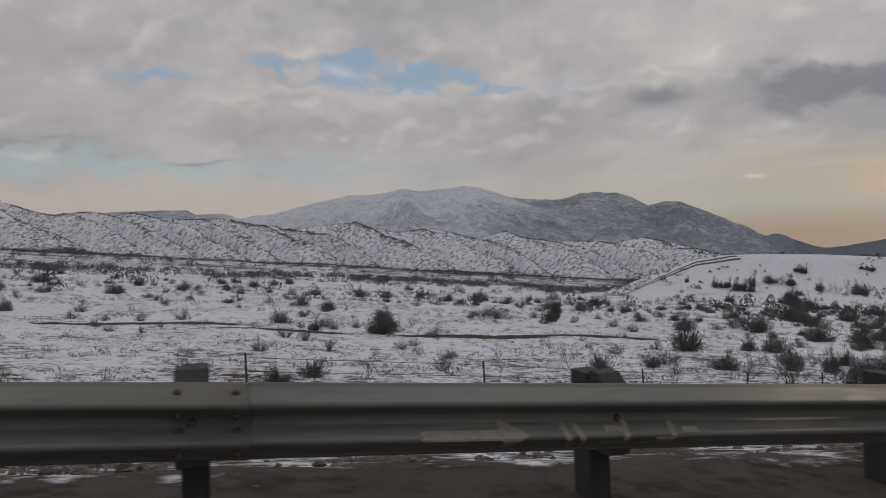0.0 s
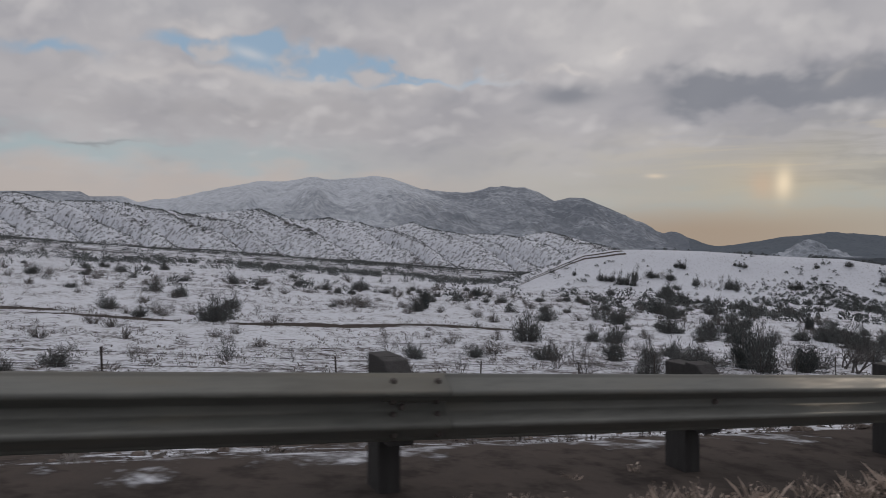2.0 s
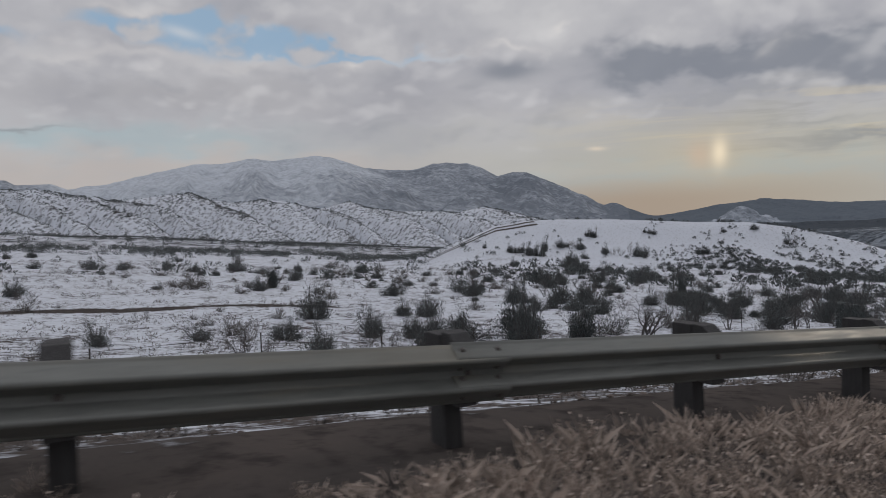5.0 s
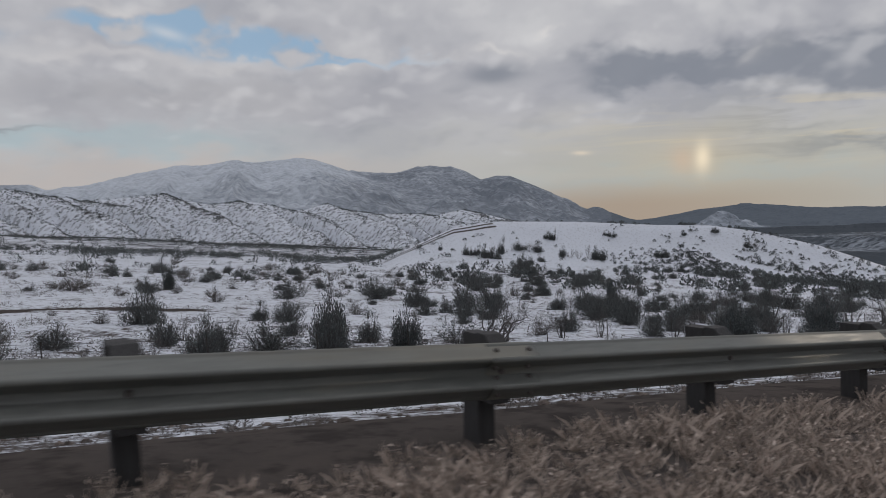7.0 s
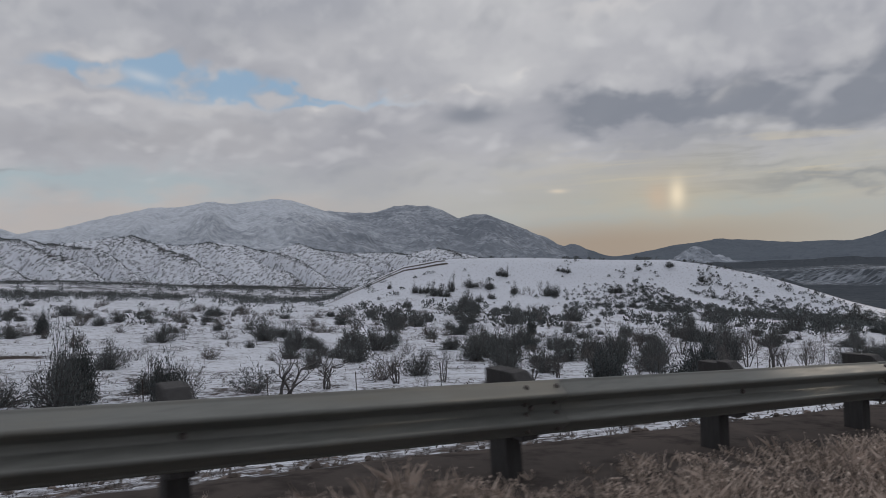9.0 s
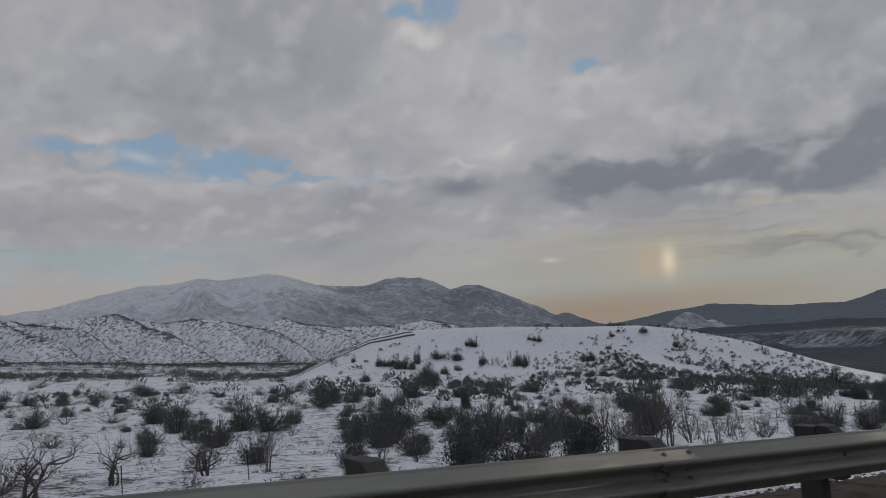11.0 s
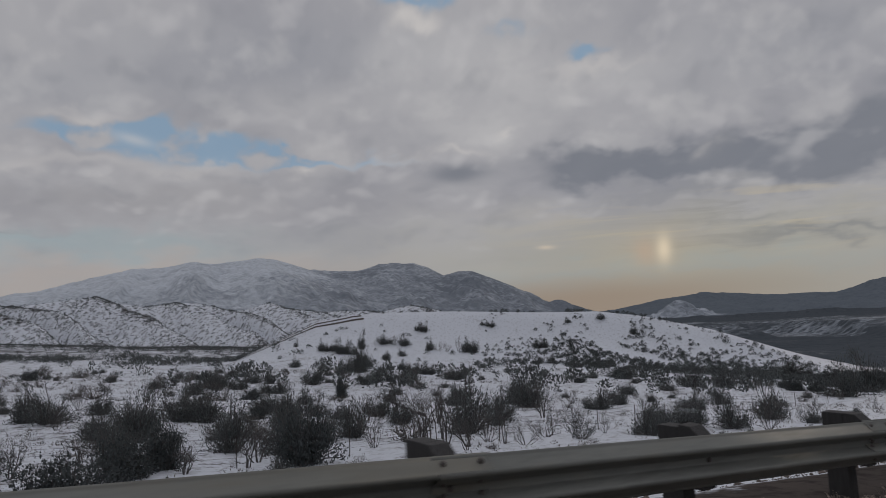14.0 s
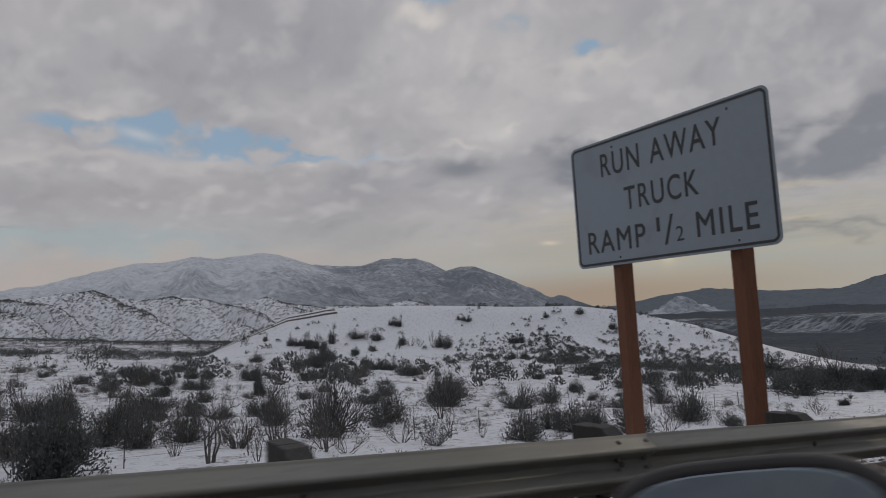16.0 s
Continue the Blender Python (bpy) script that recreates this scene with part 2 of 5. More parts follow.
def ground_z(x, y):
    x, y = np.asarray(x, float), np.asarray(y, float)
    r = np.hypot(x - 40, y)
    az = np.degrees(np.arctan2(x - 40, y))
    # road bench, embankment, open flat
    drop = -0.10 * smooth(3.6, 5.5, y) - 5.1 * (1 - np.exp(-np.clip(y - 4.5, 0, None) / 18.0))
    drop = drop + 0.13 * smooth(1.5, 2.7, y) * (1 - smooth(3.9, 5.0, y))
    z = road_z(x) + np.where(y < -6, 1.5 * smooth(-6, -60, y), drop) + 2.0 * smooth(150, 400, y)
    off = smooth(4.2, 14, y)
    z = z + off * (0.9 * fbm(x / 23, y / 23, 3, 3) + 0.22 * fbm(x / 3.1, y / 3.1, 3, 8) + 0.10 * fbm(x / 0.9, y / 0.9, 2, 12))
    z = z + 5 * smooth(180, 700, r) * fbm(x / 90, y / 90, 3, 21)
    floor = z
    # low hill beside the wash
    rc = 245 + 0.8 * np.clip(az - 33, -10, 25)
    crest = (np.interp(az, HILL_AZ, HILL_Z) + 2.5) * rc / 245 - 2.5
    rise = np.clip(crest - floor, 0, None)
    near, back = np.clip(rc - r, 0, None), np.clip(r - rc, 0, None)
    shape = np.where(r < rc, 1 / (1 + (near / 14.0) ** 1.6), 1 - smooth(0, 110, back))
    body = 1 + 0.20 * fbm(x / 16, y / 16, 3, 31) * smooth(2, 25, near)
    inside = smooth(20, 24, az) * (1 - smooth(63, 68, az))
    z = z + rise * shape * body * inside
    # snowy foothills
    t = np.clip((r - 800) / 300, 0, 1)
    crest = np.interp(az, MID_AZ, MID_Z)
    side, _ = foot_spurs(az, r)
    spur = 0.86 * side + 0.14 * ridged((az - (1100 - r) * 0.022) / 1.6, r / 500, 2, 42)
    prof = t ** 1.25
    h = floor + (crest - floor) * prof
    h = h + (spur - 0.62) * 46 * np.sin(np.pi * np.clip(t, 0, 1)) ** 0.8
    h = h + 7 * fbm(x / 45, y / 45, 3, 44) * smooth(0.02, 0.5, t)
    h = np.minimum(h, -1.9 + (crest + 1.9) * r / 1100 - 1.5 * (1 - t))
    h = np.where(r > 1100, crest - (r - 1100) * 0.30, h)
    z = np.where((r > 800) & (crest > floor - 6), np.maximum(h, z), z)
    # mountains
    def range_of(azs, zs, rc, r0, power, rough, seed, lean):
        crest = np.interp(az, azs, zs)
        t = np.clip((r - r0) / (rc - r0), 0, 1)
        gully = ridged((az + lean * (rc - r) * 0.002) / 3.0, r / 2600, 5, seed)
        bump = ridged(x / 520, y / 520, 4, seed + 7)
        h = -45 + (crest + 45) * t ** power
        h = h + np.clip((crest + 60) / 120, 0.1, 1) * rough * ((gully - 0.6) * 0.8 + (bump - 0.6)) * np.sin(np.pi * t) ** 0.7
        h = h + rough * 0.10 * fbm(x / 60, y / 60, 3, seed + 3)
        return np.where(r > rc, crest - (r - rc) * 0.35, np.where(r > r0, h, -500))
    z = np.maximum(z, range_of(MAIN_AZ, MAIN_Z, 4400, 2100, 1.05, 120, 51, 1.0))
    z = np.maximum(z, range_of(PEAK_AZ, PEAK_Z, 4650, 3000, 1.0, 130, 61, -1.0))
    z = np.maximum(z, range_of(EAST_AZ, EAST_Z, 4500, 2600, 1.0, 90, 71, 0.6))
    z = np.maximum(z, range_of(WEST_AZ, WEST_Z, 4600, 3600, 1.0, 60, 81, 0.6))
    # lone rocky knob
    kx, ky = 40 + 2500 * np.sin(np.radians(50.9)), 2500 * np.cos(np.radians(50.9))
    kd = np.hypot(x - kx, y - ky)
    z = np.maximum(z, 6 - 0.56 * np.sqrt(kd ** 2 + 60) + 52 * (ridged(x / 70, y / 70, 4, 91) - 0.62) * smooth(0, 60, kd))
    return z


# ---- materials ----
def material(name, build):
    m = bpy.data.materials.new(name)
    m.use_nodes = True
    tree = m.node_tree
    tree.nodes.clear()
    shade = tree.nodes.new("ShaderNodeBsdfPrincipled")
    tree.links.new(shade.outputs[0], tree.nodes.new("ShaderNodeOutputMaterial").inputs[0])
    place = tree.nodes.new("ShaderNodeTexCoord").outputs["Object"]
    build(tree, shade, place)
    return m


def put(tree, shade, **values):
    for key, value in values.items():
        socket = shade.inputs[key.replace("_", " ")]
        if isinstance(value, bpy.types.NodeSocket):
            tree.links.new(value, socket)
        else:
            socket.default_value = (*value, 1)[:4] if isinstance(value, tuple) else value


def relief(tree, shade, height, strength, distance):
    n = node(tree, "ShaderNodeBump", {"Height": height, "Strength": strength, "Distance": distance})
    tree.links.new(n.outputs[0], shade.inputs["Normal"])


def ground_material(name, sizes, soil, brush, dark, snow, amount, speckle, bump=0.35, edge=(0.43, 0.59)):
    """Snow that lies in patches on soil and low growth; sizes in metres, large to small."""
    def build(tree, shade, place):
        cover = node(tree, "ShaderNodeAttribute", attribute_name="cover").outputs["Fac"]
        a = noise_of(tree, place, 1 / sizes[0], 4, 0.6, 0.4)
        b = noise_of(tree, place, 1 / sizes[1], 5, 0.65, 0.5)
        c = noise_of(tree, place, 1 / sizes[2], 4, 0.65)
        s = calc(tree, "ADD", cover, calc(tree, "ADD", calc(tree, "MULTIPLY_ADD", a, amount[0], -amount[0] / 2),
                 calc(tree, "ADD", calc(tree, "MULTIPLY_ADD", b, amount[1], -amount[1] / 2), calc(tree, "MULTIPLY_ADD", c, amount[2], -amount[2] / 2))))
        dots = node(tree, "ShaderNodeTexVoronoi", {"Vector": place, "Scale": 1 / speckle[0], "Randomness": 1.0}, voronoi_dimensions="2D")
        ragged = calc(tree, "MULTIPLY_ADD", c, 0.3, calc(tree, "SUBTRACT", dots.outputs["Distance"], 0.15))
        dot = calc(tree, "MULTIPLY", remap(tree, ragged, speckle[1], speckle[1] * 0.6), speckle[2])
        dot = calc(tree, "MULTIPLY", dot, remap(tree, b, 0.35, 0.55))
        mask = calc(tree, "SUBTRACT", remap(tree, s, *edge), dot, clamp=True)
        under = blend(tree, remap(tree, b, 0.35, 0.65), soil, brush)
        under = blend(tree, remap(tree, c, 0.45, 0.68), under, dark)
        white = blend(tree, remap(tree, c, 0.3, 0.7), tuple(v * 0.9 for v in snow), snow)
        put(tree, shade, Base_Color=blend(tree, mask, under, white), Roughness=remap(tree, mask, 0, 1, 0.95, 0.62), Specular_IOR_Level=calc(tree, "MULTIPLY", mask, 0.15))
        relief(tree, shade, calc(tree, "ADD", calc(tree, "MULTIPLY", mask, 0.4), calc(tree, "ADD", calc(tree, "MULTIPLY", b, 0.7), calc(tree, "MULTIPLY", c, 0.5))), 0.7, sizes[2] * bump)
    return material(name, build)


SNOW = (0.615, 0.645, 0.705)
near_mat = ground_material("snowy_flat", (6.0, 1.1, 0.28), (0.088, 0.076, 0.070), (0.072, 0.064, 0.060), (0.046, 0.041, 0.039), SNOW, (0.5, 0.85, 0.65), (1.3, 0.26, 0.18), edge=(0.40, 0.64))
foot_mat = ground_material("snowy_foothill", (60.0, 14.0, 4.0), (0.080, 0.074, 0.072), (0.065, 0.064, 0.066), (0.050, 0.050, 0.052), SNOW, (0.35, 0.40, 0.40), (8.5, 0.36, 0.5), 0.4)
# distance haze is put into these three colours: ground paler and bluer, snow dimmed
peak_mat = ground_material("haze_tinted_mountain_brush_and_snow", (500.0, 110.0, 28.0), (0.175, 0.196, 0.225), (0.155, 0.174, 0.203), (0.130, 0.148, 0.176), (0.52, 0.56, 0.615), (0.30, 0.42, 0.34), (30.0, 0.42, 0.14), 0.25, (0.33, 0.72))
valley_mat = ground_material("haze_tinted_valley_brush", (140.0, 40.0, 9.0), (0.082, 0.092, 0.104), (0.072, 0.082, 0.094), (0.060, 0.069, 0.080), (0.25, 0.28, 0.32), (0.45, 0.5, 0.4), (14.0, 0.4, 0.5), 0.4, (0.36, 0.66))
east_mat = ground_material("haze_tinted_eastern_range", (500.0, 90.0, 20.0), (0.138, 0.158, 0.182), (0.124, 0.143, 0.165), (0.108, 0.126, 0.150), (0.42, 0.46, 0.52), (0.5, 0.6, 0.3), (26.0, 0.42, 0.30), 0.4, (0.36, 0.68))


def plain(name, color, rough, metal=0.0, size=0.3, spread=0.25, bump=0.3, stretch=(1, 1, 1), dirt=None, per_piece=0.0):
    """One surface with two scales of variation and a fine relief."""
    def build(tree, shade, place):
        spot = node(tree, "ShaderNodeMapping", {0: place, 3: stretch}).outputs[0]
        big, small = noise_of(tree, spot, 1 / size, 4, 0.6), noise_of(tree, spot, 8 / size, 4, 0.6)
        mixed = calc(tree, "MULTIPLY_ADD", small, 0.45, calc(tree, "MULTIPLY", big, 0.55))
        if per_piece:
            odd = node(tree, "ShaderNodeNewGeometry").outputs["Random Per Island"]
            mixed = calc(tree, "MULTIPLY_ADD", calc(tree, "SUBTRACT", odd, 0.5), per_piece, mixed)
        low, top = tuple(v * (1 - spread) for v in color), tuple(min(1, v * (1 + spread)) for v in color)
        tone = blend(tree, remap(tree, mixed, 0.3, 0.7), low, top)
        if dirt:
            tone = blend(tree, calc(tree, "MULTIPLY", remap(tree, big, 0.52, 0.72), 0.7), tone, dirt)
        put(tree, shade, Base_Color=tone, Metallic=metal, Roughness=remap(tree, small, 0.25, 0.75, max(0.05, rough - 0.1), min(1, rough + 0.1)))
        relief(tree, shade, mixed, bump, 0.01)
    return material(name, build)


steel_mat = plain("weathered_zinc_steel", (0.165, 0.171, 0.160), 0.58, 0.30, 0.8, 0.22, 0.12, (0.5, 3, 3), (0.15, 0.135, 0.105))
mark_mat = plain("faded_tan_paint", (0.24, 0.225, 0.19), 0.85, 0, 0.06, 0.3, 0.1, (1, 1, 1), (0.15, 0.14, 0.115))
bolt_mat = plain("dark_bolt", (0.10, 0.09, 0.085), 0.6, 0.6, 0.05)
post_mat = plain("dark_treated_timber", (0.038, 0.037, 0.038), 0.85, 0, 0.15, 0.35, 0.6, (6, 6, 0.7))
sign_post_mat = plain("stained_timber", (0.140, 0.056, 0.029), 0.8, 0, 0.2, 0.35, 0.5, (6, 6, 0.6), (0.065, 0.034, 0.024))
# white sheet seen against the light; its shade is put into the grey-blue base
sign_mat = plain("shaded_white_sheeting", (0.23, 0.275, 0.32), 0.5, 0, 0.7, 0.05, 0.05, (1, 1, 1), (0.20, 0.225, 0.26))
black_mat = plain("black_sheeting", (0.030, 0.032, 0.036), 0.5, 0, 0.4, 0.2, 0.05)
alloy_mat = plain("sign_back_aluminium", (0.45, 0.46, 0.47), 0.45, 0.7, 0.4, 0.1, 0.1)
bark_mat = plain("grey_bark", (0.078, 0.074, 0.073), 0.9, 0, 0.2, 0.35, 0.5)
leaf_mat = plain("grey_green_leaves", (0.088, 0.098, 0.098), 0.9, 0, 0.5, 0.25, 0.1, per_piece=0.4)
dark_leaf_mat = plain("dark_evergreen_leaves", (0.060, 0.069, 0.070), 0.9, 0, 0.5, 0.30, 0.1, per_piece=0.5)
sage_mat = plain("dry_grey_brown_twigs", (0.130, 0.119, 0.112), 0.9, 0, 0.4, 0.35, 0.1, per_piece=0.9)
straw_mat = plain("dry_straw", (0.43, 0.36, 0.31), 0.9, 0, 0.8, 0.4, 0.1, per_piece=1.0)
iron_mat = plain("rusty_fence_steel", (0.055, 0.047, 0.044), 0.8, 0.3, 0.1, 0.3, 0.2)
asphalt_mat = plain("worn_asphalt", (0.055, 0.054, 0.054), 0.9, 0, 0.5, 0.25, 0.7, (1, 1, 1), (0.09, 0.085, 0.08))
paint_mat = plain("worn_road_paint", (0.62, 0.60, 0.55), 0.7, 0, 0.4, 0.15, 0.3, (1, 1, 1), (0.3, 0.29, 0.27))
clod_mat = plain("damp_soil_clods", (0.105, 0.086, 0.076), 0.95, 0, 0.5, 0.35, 0.5, per_piece=0.6)
track_mat = plain("muddy_track", (0.075, 0.064, 0.060), 0.95, 0, 2.0, 0.35, 0.6)

car_mat = plain("pale_blue_car_paint", (0.30, 0.38, 0.46), 0.25, 0.3, 1.2, 0.06, 0.02, dirt=(0.22, 0.25, 0.28))
plastic_mat = plain("black_plastic", (0.018, 0.018, 0.020), 0.55, 0, 0.1, 0.25, 0.2)
rubber_mat = plain("dusty_rubber", (0.030, 0.029, 0.028), 0.9, 0, 0.2, 0.3, 0.4)
rim_mat = plain("silver_alloy", (0.42, 0.43, 0.44), 0.35, 0.8, 0.3, 0.12, 0.1)


def mirror_build(tree, shade, place):
    # dark base stands in for the reflection of the car's dim side, not built
    put(tree, shade, Base_Color=(0.12, 0.145, 0.17), Metallic=1.0, Roughness=0.03)


glass_mat = material("mirror_glass", mirror_build)

# ---- meshes ----
def mesh_of(name, verts, faces, mat=None, flat=True):
    me = bpy.data.meshes.new(name)
    me.from_pydata(verts, [], faces)
    if mat:
        me.materials.append(mat)
    if not flat:
        me.shade_smooth()
    me.update()
    return me


def quads_of(name, v, mat):
    """One mesh of separate four-cornered leaves, four rows of v to each."""
    me = bpy.data.meshes.new(name)
    n = len(v)
    me.vertices.add(n)
    me.loops.add(n)
    me.polygons.add(n // 4)
    me.vertices.foreach_set("co", np.ascontiguousarray(v, np.float32).ravel())
    me.loops.foreach_set("vertex_index", np.arange(n, dtype=np.int32))
    me.polygons.foreach_set("loop_start", np.arange(0, n, 4, dtype=np.int32))
    me.materials.append(mat)
    me.update(calc_edges=True)
    return me


def part(name, me, parent=None, label="", m=None):
    ob = new(name, me)
    if parent:
        ob.parent = parent
    if m is not None:
        ob.matrix_basis = m
    return tagged(ob, label)


def box_data(x0, x1, y0, y1, z0, z1):
    v = [(x, y, z) for z in (z0, z1) for y in (y0, y1) for x in (x0, x1)]
    return v, [(0, 2, 3, 1), (4, 5, 7, 6), (0, 1, 5, 4), (2, 6, 7, 3), (0, 4, 6, 2), (1, 3, 7, 5)]


def bevelled_box(name, size, mat, bevel=0.01, centre=(0, 0, 0)):
    bm = bmesh.new()
    bmesh.ops.create_cube(bm, size=1.0)
    for v in bm.verts:
        v.co = Vector((v.co.x * size[0] + centre[0], v.co.y * size[1] + centre[1], v.co.z * size[2] + centre[2]))
    bmesh.ops.bevel(bm, geom=bm.edges[:], offset=bevel, segments=2, affect="EDGES", profile=0.6)
    me = bpy.data.meshes.new(name)
    bm.to_mesh(me)
    bm.free()
    me.materials.append(mat)
    return me


# ---- ground: one sheet out to the horizon ----
def make_ground():
    cx, cy = 40.0, -100.0
    fine = np.arange(-33, 72.01, 0.125)
    rest = np.linspace(72, 327, 90)[1:-1]
    az = np.radians(np.concatenate([fine, rest]))
    r = [4.0, 30.0, 60.0, 80.0]
    while r[-1] < 4980:
        d = max(r[-1] - 95, 0)
        r.append(r[-1] + (2.0 if r[-1] < 98 else 0.35 + 0.0085 * d if d < 1500 else 16.0))
    r = np.array(r)
    A, R = np.meshgrid(az, r)
    X, Y = cx + R * np.sin(A), cy + R * np.cos(A)
    Z = ground_z(X, Y)
    nr, na = A.shape
    verts = np.stack([X, Y, Z], -1).reshape(-1, 3)
    hub = len(verts)
    verts = np.vstack([verts, [[cx, cy, float(ground_z(cx, cy))]]])
    i, j = np.meshgrid(np.arange(nr - 1), np.arange(na), indexing="ij")
    k = (j + 1) % na
    quads = np.stack([i * na + j, (i + 1) * na + j, (i + 1) * na + k, i * na + k], -1).reshape(-1, 4)[:, ::-1]
    me = bpy.data.meshes.new("ground")
    tris = [(hub, (q + 1) % na, q) for q in range(na)]
    me.from_pydata(verts.tolist(), [], quads.tolist() + tris)
    dist = np.hypot(verts[:, 0] - 40, verts[:, 1])
    az2 = np.degrees(np.arctan2(verts[:, 0] - 40, verts[:, 1]))
    x, y = verts[:, 0], verts[:, 1]
    cover = np.full(len(verts), 0.645)
    cover += 0.03 * smooth(50, 80, x) * (1 - smooth(25, 60, y))
    # bare bench beside the road, patchy embankment
    edge = 3.20 + 0.012 * np.clip(x, 0, 60) + 0.25 * smooth(12, 16, x) + 0.35 * (1 - smooth(1, 6, x)) + 0.9 * smooth(18, 27, x) * (1 - smooth(33, 38, x)) + 1.9 * fbm(x / 2.6, y / 1.6, 4, 101)
    cover = np.where(y < 40, cover - 0.8 * (1 - smooth(-0.5, 0.8, y - edge)) * smooth(-14, -10.5, y), cover)
    beside = smooth(-14, -10.5, y)
    cover -= 0.7 * beside * (1 - smooth(3.15, 3.65, y + 0.5 * fbm(x / 0.7, y / 0.7, 2, 103)))
    cover -= beside * (1 - 0.95 * smooth(45, 75, x)) * (0.08 * (1 - smooth(30, 62, y)) + 0.10 * (1 - smooth(8, 18, y)))
    # narrow wash, its cut bank bare
    for wash, x0, x1 in ((65.5 + 3.2 * np.sin(x / 9.0 + 3.6) + 0.4 * np.sin(x / 2.3), -2, 42), (69.5 + 1.2 * np.sin(x / 6.0), -40, -1)):
        span = smooth(x0 - 2, x0 + 2, x) * (1 - smooth(x1 - 2, x1 + 2, x))
        gapn = 2.2 * value_noise(x / 5.0, y * 0, 107) - 0.45
        cover -= 1.1 * np.exp(-((y - wash) / (0.5 + 0.7 * value_noise(x / 3.0, y * 0, 108))) ** 2) * span * np.clip(gapn, 0, 1)
    # brushy floor of the basin
    cover -= 0.10 * smooth(230, 330, dist) * (1 - smooth(800, 860, dist))
    hill = smooth(20, 24, az2) * (1 - smooth(63, 68, az2)) * smooth(205, 235, dist) * (1 - smooth(330, 360, dist))
    cover = cover + hill * 0.12
    # dark scrub along the spurs of the foothills
    foot = smooth(800, 860, dist) * (dist < 1700)
    east = np.zeros(len(verts))
    mid = (dist > 780) & (dist < 1200) & (abs(az2) < 50)
    east[mid] = foot_spurs(az2[mid], dist[mid])[1]
    ragged = smooth(0.15, 0.6, value_noise(x / 40, y / 40, 48) + 0.3 * fbm(x / 12, y / 12, 2, 49))
    cover -= foot * ((0.10 + 0.14 * value_noise(x / 9, y / 9, 54)) * east * ragged * smooth(830, 910, dist) * (1 - 0.4 * smooth(1060, 1100, dist)) - 0.07)
    cover -= 0.10 * smooth(480, 640, dist) * (1 - smooth(790, 900, dist)) * smooth(0.35, 0.7, value_noise(x / 110, y / 22, 52) + 0.5 * fbm(x / 25, y / 12, 3, 53))
    cover = np.where(dist > 1700, 0.565, cover)
    far = (dist > 1700) * 1.0
    cover -= far * (0.095 * smooth(17.5, 25, az2 + 9 * fbm(x / 420, y / 420, 4, 57) - (dist - 3600) * 0.0012) + 0.05 * smooth(30, 36, az2) + 0.26 * smooth(40, 46, az2))
    cover += 0.09 * far * smooth(2700, 3900, dist) * (1 - smooth(19, 25, az2))
    cover -= (0.30 - 0.14 * value_noise(x / 260, y / 60, 58)) * smooth(40, 46, az2) * smooth(300, 380, dist) * (dist <= 1700)
    cover += 0.10 * far * smooth(52, 60, az2) * (dist > 2600)
    kx, ky = 40 + 2500 * np.sin(np.radians(50.9)), 2500 * np.cos(np.radians(50.9))
    cover = np.where(np.hypot(x - kx, y - ky) < 150, 0.53, cover)
    # western range: less snow, so more of the haze-tinted ground colour shows
    cover -= 0.13 * (dist > 4350) * (1 - smooth(-1.5, 0.5, az2))
    layer = me.attributes.new("cover", "FLOAT", "POINT")
    layer.data.foreach_set("value", cover.astype(np.float32))
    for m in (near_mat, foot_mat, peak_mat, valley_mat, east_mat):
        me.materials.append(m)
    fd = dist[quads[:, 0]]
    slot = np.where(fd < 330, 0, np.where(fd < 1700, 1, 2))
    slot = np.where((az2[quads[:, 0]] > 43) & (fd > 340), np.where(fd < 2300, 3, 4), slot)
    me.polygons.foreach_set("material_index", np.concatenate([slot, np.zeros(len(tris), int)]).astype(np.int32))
    me.shade_smooth()
    me.update()
    return tagged(new("ground", me), "snow-covered scrub desert rising to foothills and mountains", "ground", kind="structure")


make_ground()


def strip(name, x0, x1, y0, y1, lift, mat, step=3.0, thick=0.0):
    """A slab that follows the road's grade."""
    xs = np.arange(x0, x1 + 0.01, step)
    v, f = [], []
    for x in xs:
        z = float(road_z(x)) + lift
        v += [(x, y0, z), (x, y1, z), (x, y1, z - 0.2 - thick), (x, y0, z - 0.2 - thick)]
    for i in range(len(xs) - 1):
        a = 4 * i
        for k in range(4):
            f.append((a + k, a + 4 + k, a + 4 + (k + 1) % 4, a + (k + 1) % 4))
    f += [(0, 1, 2, 3), tuple(range(len(v) - 1, len(v) - 5, -1))]
    return part(name, mesh_of(name, v, f, mat))


tagged(strip("road", -80, 200, -9.0, 1.25, 0.03, asphalt_mat), "dark worn asphalt highway beside the guardrail", "road", kind="structure")
tagged(strip("lane_line", -80, 200, 0.75, 0.90, 0.034, paint_mat), "worn white edge line on the asphalt", "road marking", kind="structure")

# ---- guardrail ----
SPACING, FIRST, POSTS = 1.905, -0.63, range(-8, 62)
RAIL_TOP = 0.74


